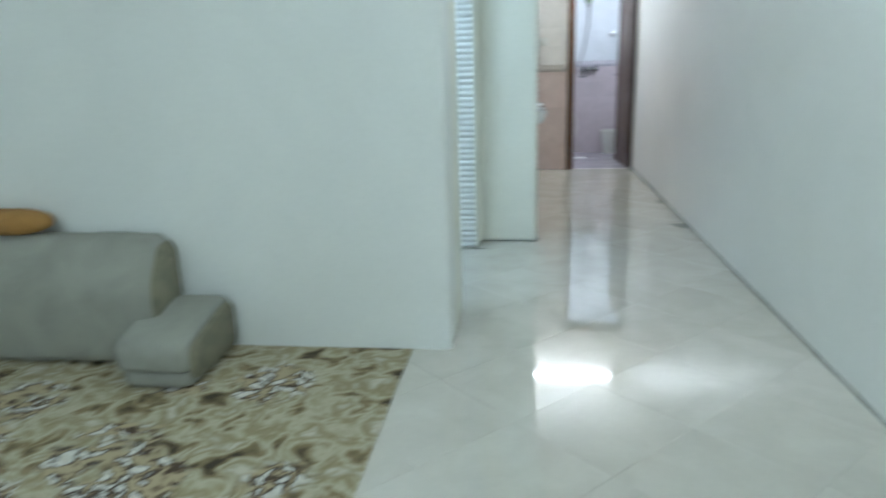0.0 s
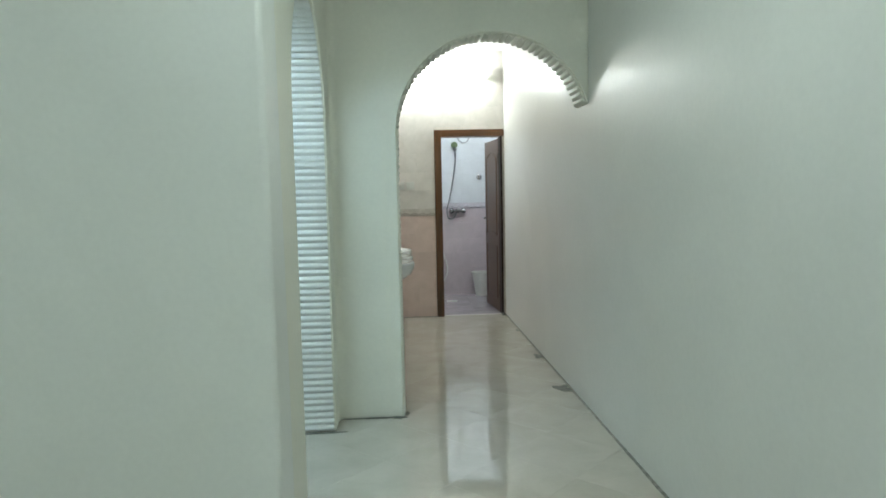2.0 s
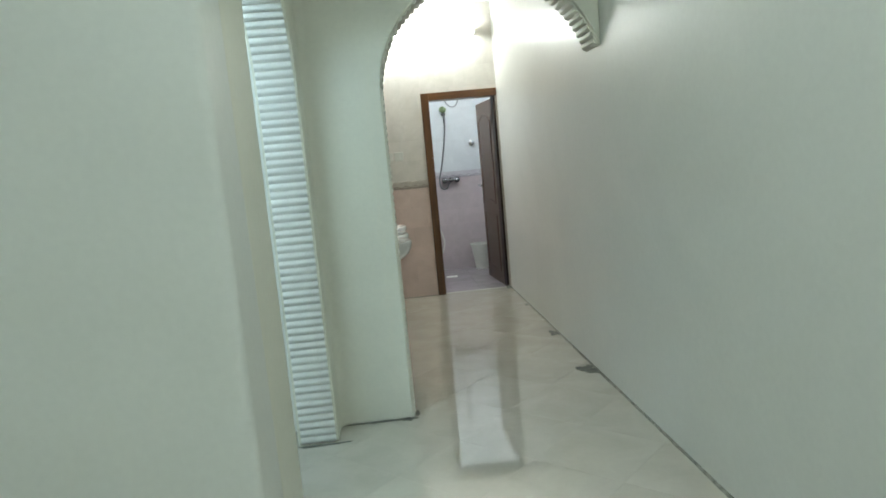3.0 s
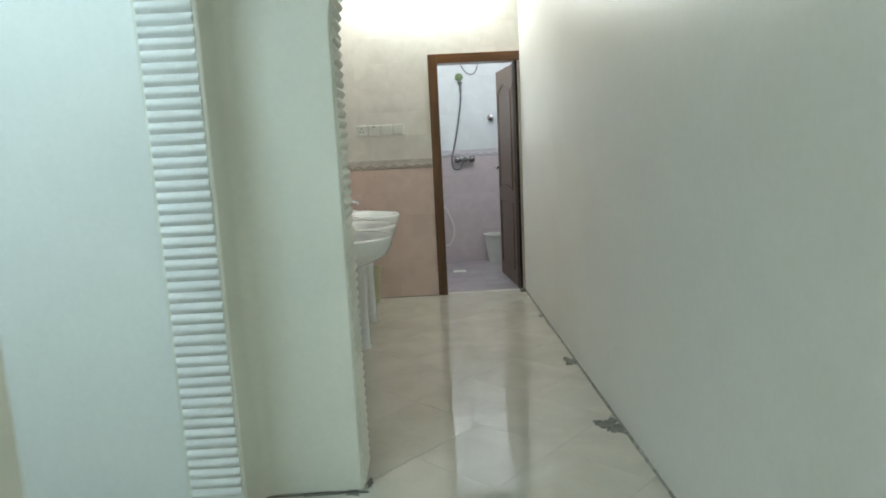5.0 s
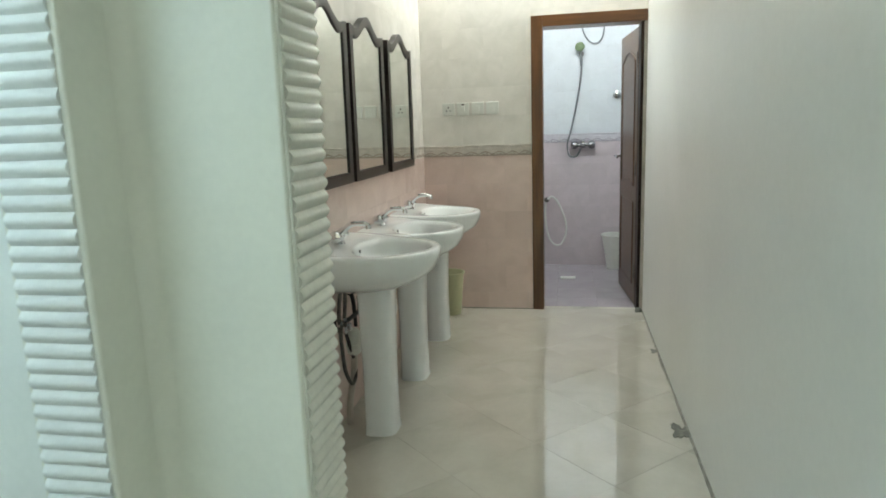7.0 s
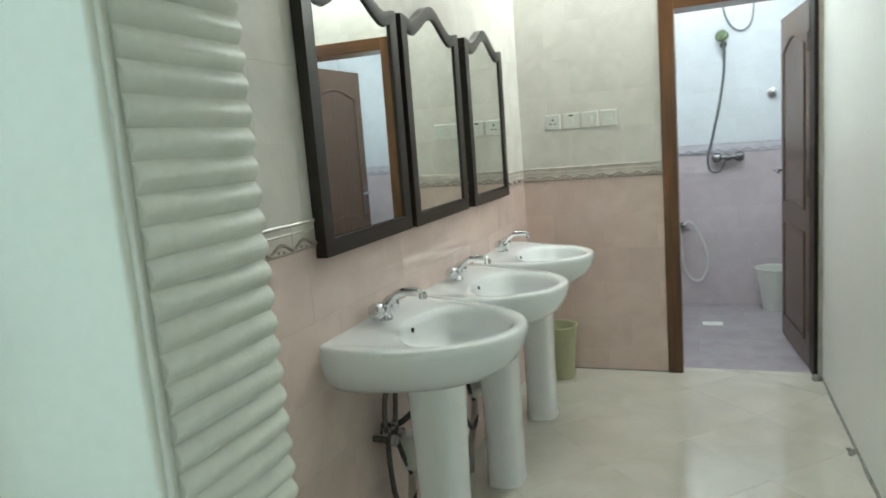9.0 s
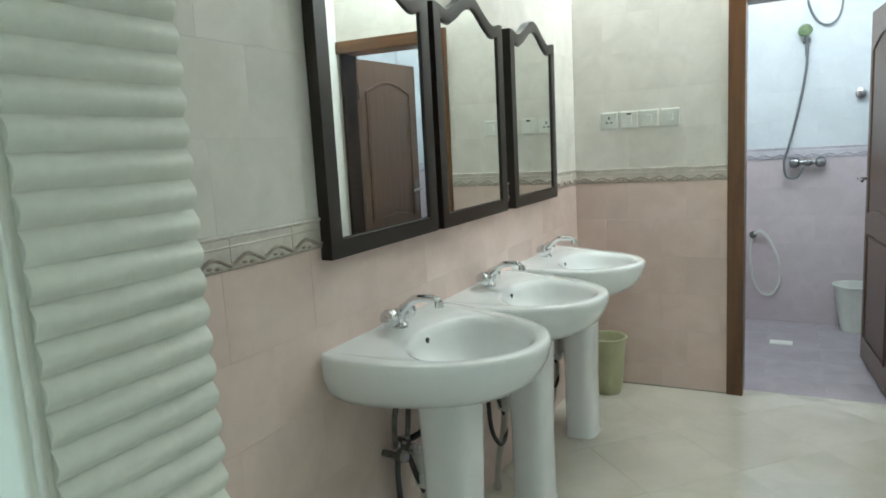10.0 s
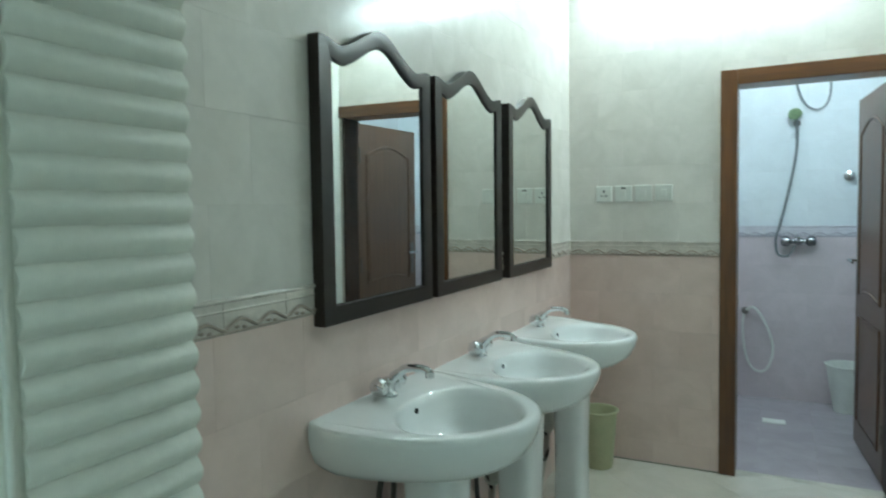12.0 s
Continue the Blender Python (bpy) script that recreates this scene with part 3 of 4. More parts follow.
# ---- basins ----
def basin():
    t = thing("wash_basin", (0, 0, 0), "white glazed pedestal wash basin fixed to the pink tiled wall", "wash basin", "row of wash basins")
    N = 56
    W, D = 0.326, 0.505

    def outer(k, kd=None):
        kd = k if kd is None else kd
        ring = []
        for i in range(N):
            a = 2 * math.pi * i / N
            c, s = math.cos(a), math.sin(a)
            y = W * k * math.copysign(abs(s) ** (0.90 if c > 0 else 1.0), s)
            x = D * kd * abs(c) ** 0.96 if c > 0 else 0.0
            y *= 1 - 0.075 * max(0, 1 - x / 0.085) ** 2
            ring.append((x, y))
        return ring

    def inner(k):
        ring = []
        for i in range(N):
            a = 2 * math.pi * i / N
            ring.append((0.302 + 0.158 * k * math.cos(a), k * math.sin(a) * (0.20 - 0.05 * math.cos(a))))
        return ring

    rings = []
    for ring, z in ((outer(0.34, 0.60), 0.665), (outer(0.55, 0.70), 0.690), (outer(0.78, 0.84), 0.720), (outer(0.92, 0.94), 0.757), (outer(0.985, 0.985), 0.800), (outer(1.0), 0.832), (outer(0.997), 0.844), (outer(0.985, 0.988), 0.852), (outer(0.965, 0.972), 0.8545), ([((a + c) / 2, (b + d) / 2) for (a, b), (c, d) in zip(outer(0.965, 0.972), inner(1.10))], 0.8545),
                    (inner(1.10), 0.8542), (inner(1.03), 0.8500), (inner(0.97), 0.834), (inner(0.90), 0.800), (inner(0.76), 0.760), (inner(0.50), 0.735), (inner(0.12), 0.728)):
        rings.append([(x, y, z + (0.018 * max(0, 1 - x / 0.25) if z > 0.84 else 0)) for x, y in ring])
    part("bowl", loft(bmesh.new(), rings), CERAMIC, t, "white glazed bowl with broad tap ledge", angle=1.2)
    rings = []
    for z, w, d in ((0.0, 0.094, 0.096), (0.03, 0.088, 0.092), (0.30, 0.086, 0.090), (0.60, 0.094, 0.098), (0.70, 0.100, 0.104)):
        rings.append([(0.194 + (d if math.cos(a) > 0 else d * 0.5) * math.copysign(abs(math.cos(a)) ** 0.55, math.cos(a)), w * math.copysign(abs(math.sin(a)) ** 0.55, math.sin(a)), z) for a in [2 * math.pi * i / 32 for i in range(32)]])
    part("pedestal", loft(bmesh.new(), rings), CERAMIC, t, "tapered white ceramic pedestal", angle=1.0)
    part("sealant", sweep(bmesh.new(), [(0.002, -0.285, 0.869), (0.002, 0, 0.871), (0.002, 0.285, 0.869)], 0.0040, 6), WALLGROUT, t, "grey sealant line along the tiles")
    part("overflow_hole", lathe(bmesh.new(), [(0.0085, 0), (0.0085, 0.004)], (0.1485, 0, 0.832), 14, "x"), BLACK, t)
    part("drain_ring", lathe(bmesh.new(), [(0.022, 0.728), (0.022, 0.732), (0.012, 0.731)], (0.315, 0, 0), 18), CHROME, t)
    TX = 0.060
    tap = part("tap", lathe(bmesh.new(), [(0.026, 0.866), (0.026, 0.874), (0.019, 0.882), (0.018, 0.915), (0.012, 0.922)], (TX, 0, 0), 20), CHROME, t, "chrome mixer tap with round knobs")
    part("tap_body", lathe(bmesh.new(), [(0.010, -0.036), (0.016, -0.030), (0.017, 0.030), (0.010, 0.036)], (TX, 0, 0.902), 16, "y"), CHROME, tap)
    for s in (-1, 1):
        prof = [(0.010, 0.030), (0.020, 0.034), (0.027, 0.042), (0.028, 0.054), (0.024, 0.064), (0.012, 0.068)]
        part("knob", lathe(bmesh.new(), [(r, s * h) for r, h in prof], (TX, 0, 0.905), 10, "y"), CHROME, tap)
        part("knob_cap", lathe(bmesh.new(), [(0.010, s * 0.0675), (0.009, s * 0.072)], (TX, 0, 0.905), 14, "y"), CHROME, tap)
    pts = smooth_path([(TX, 0, 0.905), (TX + 0.020, 0, 0.925), (TX + 0.055, 0, 0.952), (TX + 0.091, 0, 0.958), (TX + 0.119, 0, 0.957), (TX + 0.137, 0, 0.949)])
    part("spout", sweep(bmesh.new(), pts, lambda f: 0.0135 - 0.003 * f, 12), CHROME, tap)
    part("aerator", lathe(bmesh.new(), [(0.0125, 0.934), (0.0130, 0.952)], (TX + 0.135, 0, 0), 14), CHROME, tap)
    # plumbing under the bowl
    for y, bend in ((-0.055, -0.012), (0.0, 0.008)):
        v = part("angle_valve", lathe(bmesh.new(), [(0.022, 0.0), (0.022, 0.006), (0.011, 0.008), (0.011, 0.048), (0.016, 0.052), (0.016, 0.072)], (0, y, 0.485), 14, "x"), DULLMETAL, t, "tarnished angle valve on the tiles")
        part("valve_handle", lathe(bmesh.new(), [(0.014, 0.072), (0.019, 0.076), (0.019, 0.086), (0.010, 0.092)], (0, y, 0.485), 9, "x"), CHROME, v)
        pts = smooth_path([(0.056, y, 0.495), (0.060, y + bend, 0.55), (0.066, y + bend, 0.62), (0.072, y * 0.6, 0.70)])
        part("supply_hose", sweep(bmesh.new(), pts, 0.0085, 8), DULLMETAL, t, "dark braided supply hose")
        part("hose_nut", lathe(bmesh.new(), [(0.012, 0.500), (0.014, 0.503), (0.014, 0.522), (0.011, 0.525)], (0.056, y, 0), 6), CHROME, t)
    pts = smooth_path([(0.010, -0.005, 0.505), (0.055, 0.03, 0.502), (0.065, 0.12, 0.503), (0.065, 0.19, 0.505), (0.062, 0.215, 0.525), (0.060, 0.215, 0.570)])
    part("feed_pipe", sweep(bmesh.new(), pts, 0.0105, 10), DARKPIPE, t, "blackened bent feed pipe")
    trap = part("bottle_trap", lathe(bmesh.new(), [(0.020, 0.33), (0.031, 0.34), (0.034, 0.36), (0.034, 0.43), (0.026, 0.45), (0.018, 0.455)], (0.075, 0.065, 0), 18), PAIL, t, "pale plastic bottle trap")
    part("trap_ring", lathe(bmesh.new(), [(0.036, 0.365), (0.038, 0.369), (0.038, 0.382), (0.036, 0.386)], (0.075, 0.065, 0), 12), PAIL, trap)
    part("waste_pipe", sweep(bmesh.new(), smooth_path([(0.075, 0.065, 0.34), (0.070, 0.055, 0.24), (0.055, 0.030, 0.12), (0.050, 0.015, 0.0)]), 0.015, 10), WALLGROUT, t, "grimy pale waste pipe")
    pts = smooth_path([(0.058, -0.055, 0.480), (0.070, -0.080, 0.42), (0.075, -0.070, 0.30), (0.080, -0.010, 0.215), (0.080, 0.045, 0.225), (0.075, 0.060, 0.30), (0.066, 0.020, 0.40), (0.058, 0.0, 0.475)])
    part("drain_hose", sweep(bmesh.new(), pts, 0.0085, 8), RUBBER, t, "dark looped hose")
    # Short dark pipe added to darken the gap beside the pedestal.
    part("dark_stub_pipe", sweep(bmesh.new(), smooth_path([(0.004, 0.125, 0.62), (0.055, 0.125, 0.60), (0.062, 0.135, 0.52), (0.060, 0.150, 0.44)]), lambda f: 0.012 - 0.004 * f, 8), DARKPIPE, t, "short dark bent pipe added under the bowl")
    return t


b0 = basin()
BY = (6.340, 6.995, 7.665)
LOWER = Matrix.Diagonal((1, 1, 0.981, 1))
b0.matrix_basis = pose(XT - 0.008, BY[0], 0) @ LOWER
for y in BY[1:]:
    copy_thing(b0, pose(XT - 0.008, y, 0) @ LOWER)


# ---- mirrors ----
def mirror():
    t = thing("mirror", (0, 0, 0), "wall mirror in a dark brown wooden frame with a wavy crest", "mirror", "row of mirrors")
    W2, Z0, Z1 = 0.295, 1.092, 1.826
    n = 36

    def crest(s):
        s = abs(s)
        bump = 0.066 * (0.5 + 0.5 * math.cos(math.pi * min(s / 0.62, 1)))
        dip = -0.014 * math.exp(-((s - 0.70) / 0.13) ** 2)
        return bump + dip

    out, inn = [(-W2, Z0), (W2, Z0)], [(-W2 + 0.052, Z0 + 0.048), (W2 - 0.052, Z0 + 0.048)]
    for i in range(n + 1):
        s = 1 - 2 * i / n
        out.append((s * W2, Z1 + crest(s)))
        inn.append((s * (W2 - 0.052), Z1 - 0.046 + crest(s * 0.86)))
    bm = bmesh.new()
    fo, fi, mo, mi, bo = ([bm.verts.new((x, y + 0, z)) for y, z in line] for x, line in ((0.034, out), (0.0325, inn), (0.0345, [(a * 0.2 + b * 0.8, c * 0.2 + d * 0.8) for (a, c), (b, d) in zip(out, inn)]), (0.024, inn), (0.0, out)))
    k = len(out)
    for i in range(k):
        j = (i + 1) % k
        bm.faces.new((bo[i], bo[j], fo[j], fo[i]))
        bm.faces.new((fo[i], fo[j], mo[j], mo[i]))
        bm.faces.new((mo[i], mo[j], fi[j], fi[i]))
        bm.faces.new((fi[i], fi[j], mi[j], mi[i]))
    part("frame", bm, FRAMEWOOD, t, angle=0.5)
    bm = bmesh.new()
    zc = (Z0 + Z1) / 2
    vs = [bm.verts.new((0.0262, y * 0.984, zc + (z - zc) * 0.989)) for y, z in inn]
    md = [bm.verts.new((0.0235, y, z)) for y, z in inn]
    bk = [bm.verts.new((0.013, y, z)) for y, z in inn]
    bm.faces.new(vs)
    for i in range(k):
        j = (i + 1) % k
        bm.faces.new((vs[i], vs[j], md[j], md[i]))
        bm.faces.new((md[i], md[j], bk[j], bk[i]))
    part("mirror_pane", bm, MIRROR, t, "clear mirror glass", smooth=False)
    part("backing", prism(bmesh.new(), [(-W2 + 0.01, Z0 + 0.01), (W2 - 0.01, Z0 + 0.01), (W2 - 0.01, Z1 - 0.02), (-W2 + 0.01, Z1 - 0.02)], 0.0, 0.011, "x"), BLACK, t, smooth=False)
    return t


m0 = mirror()
MY = (6.368, 6.985, 7.645)
LEAN = 0.30
m0.matrix_basis = pose(XT - 0.008, MY[0], 0, 0, LEAN, 0.58)
for y in MY[1:]:
    copy_thing(m0, pose(XT - 0.008, y, 0, 0, LEAN, 0.58))


# ---- switches ----
def plate(at, turn, style):
    label = {"socket": "white plastic wall socket with three pin holes", "neon": "white plastic switch with a small dark indicator", "plain": "white plastic rocker switch plate", "double": "white plastic socket with rocker switch"}[style]
    t = thing("wall_switch", (0, 0, 0), label, "switch")
    w = 0.0435 if style != "double" else 0.073
    part("face_plate", bx(-w, w, -0.010, 0, -0.0435, 0.0435), WHITEPLASTIC, t, bevel=0.004)
    if style in ("socket", "double"):
        ox = -0.03 if style == "double" else 0
        for dx, dz, a, b in ((0, 0.014, 0.003, 0.007), (-0.012, -0.010, 0.006, 0.003), (0.012, -0.010, 0.006, 0.003)):
            part("pin_hole", bx(ox + dx - a, ox + dx + a, -0.0125, -0.0095, dz - b, dz + b), BLACK, t, smooth=False)
    if style != "socket":
        ox = 0.035 if style == "double" else 0
        part("rocker", bx(ox - 0.013, ox + 0.013, -0.0145, -0.008, -0.018, 0.018), WHITEPLASTIC, t, bevel=0.002)
    if style == "neon":
        part("indicator", bx(-0.012, 0.012, -0.0125, -0.0095, 0.026, 0.034), RED, t, "small dark indicator window", smooth=False)
    t.matrix_basis = pose(*at, 0, 0, turn)


for i, style in enumerate(("socket", "neon", "plain", "plain")):
    plate((-0.0995 + 0.1045 * i, YF - 0.001, 1.456), 0, style)
plate((XR - 0.001, 2.07, 1.40), -90, "double")


# ---- waste bin, pail, shower set ----
def bucket(name, at, r0, r1, h, material, label, category, ribbed):
    t = thing(name, at, label, category)
    prof = [(r0 * 0.96, 0.0), (r0, 0.006)]
    for i in range(9):
        f = i / 8
        prof.append((r0 + (r1 - r0) * f + (0.0015 if ribbed and i % 2 else 0), 0.01 + (h - 0.02) * f))
    prof += [(r1 + 0.007, h - 0.008), (r1 + 0.008, h), (r1 - 0.002, h), (r1 - 0.005, h - 0.01), (r0 - 0.003, 0.012)]
    part("body", lathe(bmesh.new(), prof, (0, 0, 0), 36), material, t)
    ring = [((r1 + 0.005) * math.cos(a), (r1 + 0.005) * math.sin(a), h) for a in [2 * math.pi * i / 36 for i in range(36)]]
    part("rim", sweep(bmesh.new(), ring, 0.006, 8, True), material, t)
    return t


bucket("waste_bin", (-0.100, 8.215, 0.0), 0.074, 0.097, 0.305, BINPLASTIC, "olive-yellow plastic waste bin beside the pink tiled wall", "waste bin", True)
pail = bucket("pail", (1.165, 9.855, -0.012), 0.080, 0.125, 0.315, PAIL, "pale plastic pail on the shower-room floor", "pail", False)

shower = thing("shower_set", (0.868, YB, 1.128), "wall shower mixer with grey hose and green hand shower", "shower")
part("mixer_body", lathe(bmesh.new(), [(0.012, -0.111), (0.030, -0.104), (0.035, -0.084), (0.033, -0.060), (0.018, -0.046), (0.018, -0.025), (0.026, -0.018), (0.026, 0.018), (0.018, 0.025), (0.018, 0.046), (0.033, 0.060), (0.035, 0.084), (0.030, 0.104), (0.012, 0.111)], (0, -0.055, 0), 16, "x"), SPOTTED, shower, "water-spotted chrome mixer body")
for s in (-1, 1):
    part("wall_flange", lathe(bmesh.new(), [(0.030, 0.0), (0.028, -0.01), (0.013, -0.014), (0.013, -0.055)], (s * 0.075, 0, 0), 16, "y"), CHROME, shower)
part("lever", sweep(bmesh.new(), smooth_path([(0, -0.07, 0.02), (0, -0.10, 0.035), (0.0, -0.16, 0.03)]), 0.010, 8), CHROME, shower)
pts = smooth_path([(-0.02, -0.055, -0.03), (-0.06, -0.07, -0.10), (-0.125, -0.06, -0.09), (-0.14, -0.045, 0.02), (-0.11, -0.03, 0.13), (-0.055, -0.025, 0.39), (-0.018, -0.03, 0.63), (-0.016, -0.05, 0.77)])
part("hose", sweep(bmesh.new(), pts, 0.0085, 8), GREYHOSE, shower, "grey flexible shower hose")
part("hand_grip", sweep(bmesh.new(), smooth_path([(-0.016, -0.05, 0.71), (-0.018, -0.055, 0.81), (-0.026, -0.075, 0.87)]), lambda f: 0.011 + 0.005 * f, 10), GREYHOSE, shower)
head = part("hand_head", lathe(bmesh.new(), [(0.018, 0.025), (0.040, 0.010), (0.045, -0.008), (0.040, -0.016)], (0, 0, 0), 20), GREEN, shower, "green plastic shower head")
head.matrix_basis = pose(-0.031, -0.09, 0.875, 62, 0, -12)
part("wall_bracket", bx(-0.041, 0.004, -0.05, 0.0, 0.80, 0.83), DULLMETAL, shower, bevel=0.004)

valve = thing("stop_valve", (1.172, YB, 1.570), "round chrome stop valve on the white shower tiles", "valve")
part("flange", lathe(bmesh.new(), [(0.036, 0.0), (0.034, -0.008), (0.014, -0.014), (0.014, -0.03)], (0, 0, 0), 20, "y"), CHROME, valve)
part("handwheel", lathe(bmesh.new(), [(0.016, -0.03), (0.030, -0.034), (0.031, -0.055), (0.020, -0.062)], (0, 0, 0), 12, "y"), CHROME, valve)

bidet = thing("hand_spray", (0.534, YB, 0.618), "white looped spray hose hanging from a wall tap", "spray hose")
part("wall_tap", lathe(bmesh.new(), [(0.026, 0.0), (0.024, -0.008), (0.012, -0.012), (0.012, -0.05), (0.016, -0.052), (0.016, -0.07)], (0, 0, 0), 16, "y"), DULLMETAL, bidet, "dull metal wall tap")
pts = smooth_path([(0.0, -0.05, 0.0), (0.05, -0.05, 0.035), (0.11, -0.045, -0.03), (0.17, -0.035, -0.18), (0.18, -0.03, -0.31), (0.135, -0.03, -0.42), (0.06, -0.03, -0.42), (0.005, -0.03, -0.31), (-0.015, -0.035, -0.12), (-0.005, -0.05, -0.01)])
part("hose", sweep(bmesh.new(), pts, 0.0095, 8), WHITEPLASTIC, bidet, "white plastic hose")

cable = thing("hanging_cable", (0.955, YB - 0.02, 2.17), "grey cable hanging in a loop near the ceiling", "cable")
pts = smooth_path([(-0.12, 0, 0.74), (-0.12, 0, 0.25), (-0.10, 0, 0.02), (-0.05, 0, -0.10), (0.02, 0, -0.14), (0.08, 0, -0.09), (0.10, 0, 0.05), (0.10, 0, 0.40), (0.10, 0, 0.74)])
part("cord", sweep(bmesh.new(), pts, 0.007, 8), CABLE, cable)

grate = thing("floor_drain", (0.732, 9.425, -0.012), "white rectangular drain cover in the shower floor", "drain cover")
part("cover", bx(-0.066, 0.066, -0.042, 0.042, 0, 0.008), WHITEPLASTIC, grate, bevel=0.003)


# ---- sitting room ----
def carpet():
    bm = bmesh.new()
    nx, ny = 40, 60
    x0, x1, y0, y1 = XL + 0.02, -0.484, -1.2, Y1 - 0.012
    top, low = [], []
    for j in range(ny + 1):
        for i in range(nx + 1):
            x, y = x0 + (x1 - x0) * i / nx, y0 + (y1 - y0) * j / ny
            if i == nx:
                x += 0.006 * noise.noise(Vector((y * 4, 1.7, 0)))
            h = 0.009 + 0.002 * noise.noise(Vector((x * 3, y * 3, 0.5)))
            if i in (0, nx) or j in (0, ny):
                h *= 0.7
            top.append(bm.verts.new((x, y, h)))
    for j in range(ny):
        for i in range(nx):
            a = j * (nx + 1) + i
            bm.faces.new((top[a], top[a + 1], top[a + nx + 2], top[a + nx + 1]))
    edge = [e for e in bm.edges if e.is_boundary]
    ext = bmesh.ops.extrude_edge_only(bm, edges=edge)
    for v in ext["geom"]:
        if isinstance(v, bmesh.types.BMVert):
            v.co.z = 0.0005
    return bm


tagged(solid("carpet", carpet(), CARPET, True), "brown and cream floral patterned carpet with a dark edge", "carpet")


def soft_block(bm, x0, x1, outline, puff):
    """A stuffed block: an outline in y and z carried along x, with rounded, pinched ends."""
    cy = sum(p[0] for p in outline) / len(outline)
    cz = sum(p[1] for p in outline) / len(outline)
    rings = []
    n = 22
    for i in range(n + 1):
        f = i / n
        x = x0 + (x1 - x0) * f
        e = min(f, 1 - f) * (x1 - x0)
        k = 1 - 0.10 * max(0, 1 - e / 0.045) ** 2
        ring = []
        for y, z in outline:
            w = 1 + puff * noise.noise(Vector((x * 5, y * 5, z * 5)))
            ring.append((x, cy + (y - cy) * k * w, max(0.0105, cz + (z - cz) * k * w)))
        rings.append(ring)
    return loft(bm, rings)


def rounded(pts, r=0.04, n=5):
    out = []
    k = len(pts)
    for i in range(k):
        p, a, b = Vector(pts[i]), Vector(pts[i - 1]), Vector(pts[(i + 1) % k])
        da, db = (a - p), (b - p)
        ra = min(r, da.length * 0.45, db.length * 0.45)
        s, e = p + da.normalized() * ra, p + db.normalized() * ra
        for j in range(n + 1):
            t = j / n
            out.append(tuple((1 - t) ** 2 * s + 2 * t * (1 - t) * p + t * t * e))
    return out


back = thing("floor_bolster", (0, 0, 0), "grey-green upholstered floor backrest leaning on the wall", "floor seat")
line = rounded([(2.90, 0.01), (3.155, 0.01), (3.165, 0.56), (3.01, 0.565), (2.89, 0.37)], 0.07)
part("cushion", soft_block(bmesh.new(), XL + 0.02, -1.545, line, 0.03), FABRIC, back, angle=1.0)
line2 = rounded([(2.915, 0.03), (3.140, 0.03), (3.150, 0.54), (3.02, 0.545), (2.905, 0.37)], 0.07)
part("end_panel", soft_block(bmesh.new(), -1.558, -1.528, line2, 0.02), FABRIC_END, back, "olive-brown end panel", angle=1.0)

arm = thing("floor_cushion", (0, 0, 0), "small stepped grey-green upholstered floor cushion on the carpet", "floor seat")
line = rounded([(2.71, 0.012), (3.160, 0.012), (3.160, 0.080), (2.71, 0.080)], 0.03)
part("base", soft_block(bmesh.new(), -1.60, -1.315, line, 0.03), FABRIC, arm, angle=1.0)
line = rounded([(2.695, 0.075), (3.160, 0.075), (3.160, 0.268), (3.04, 0.268), (2.695, 0.19)], 0.045)
part("cushion", soft_block(bmesh.new(), -1.62, -1.310, line, 0.03), FABRIC, arm, angle=1.0)
line = rounded([(2.73, 0.03), (3.14, 0.03), (3.14, 0.248), (3.05, 0.252), (2.72, 0.178)], 0.05)
part("end_panel", soft_block(bmesh.new(), -1.322, -1.288, line, 0.02), FABRIC_END, arm, "olive-brown end panel", angle=1.0)

bm = bmesh.new()
rings = []
for i in range(13):
    f = -1 + i / 6
    k = (1 - abs(f) ** 2.6) ** 0.5
    rings.append([(-2.33 + 0.26 * k * math.copysign(abs(math.cos(a)) ** 0.6, math.cos(a)), 3.085 + 0.075 * k * math.copysign(abs(math.sin(a)) ** 0.7, math.sin(a)), 0.617 + 0.062 * f) for a in [2 * math.pi * j / 28 for j in range(28)]])
tagged(solid("throw_cushion", loft(bm, rings[1:-1]), ORANGE, True, angle=1.2), "plump orange cushion lying on the floor backrest", "cushion")


# ---- floor tiles, wall tiles and border pieces ----
def slab_mesh(name, poly, depth, material, chamfer=0.0015):
    """A flat piece: its outline in x and y, its top at z 0."""
    bm = bmesh.new()
    c = Vector((sum(p[0] for p in poly) / len(poly), sum(p[1] for p in poly) / len(poly)))
    top, mid, low = [], [], []
    for p in poly:
        d = Vector(p) - c
        q = c + d * (1 - chamfer / max(d.length, 0.01))
        top.append(bm.verts.new((q.x, q.y, 0)))
        mid.append(bm.verts.new((p[0], p[1], -chamfer)))
        low.append(bm.verts.new((p[0], p[1], -depth)))
    bm.faces.new(top)
    k = len(poly)
    for i in range(k):
        j = (i + 1) % k
        bm.faces.new((top[i], top[j], mid[j], mid[i]))
        bm.faces.new((mid[i], mid[j], low[j], low[i]))
    return mesh_of(name, bm, material)


def clip(poly, a, b, c):
    """The part of a polygon where a x + b y <= c."""
    out = []
    for i, p in enumerate(poly):
        q = poly[(i + 1) % len(poly)]
        dp, dq = a * p[0] + b * p[1] - c, a * q[0] + b * q[1] - c
        if dp <= 0:
            out.append(p)
        if (dp < 0 < dq) or (dq < 0 < dp):
            t = dp / (dp - dq)
            out.append((p[0] + (q[0] - p[0]) * t, p[1] + (q[1] - p[1]) * t))
    return out


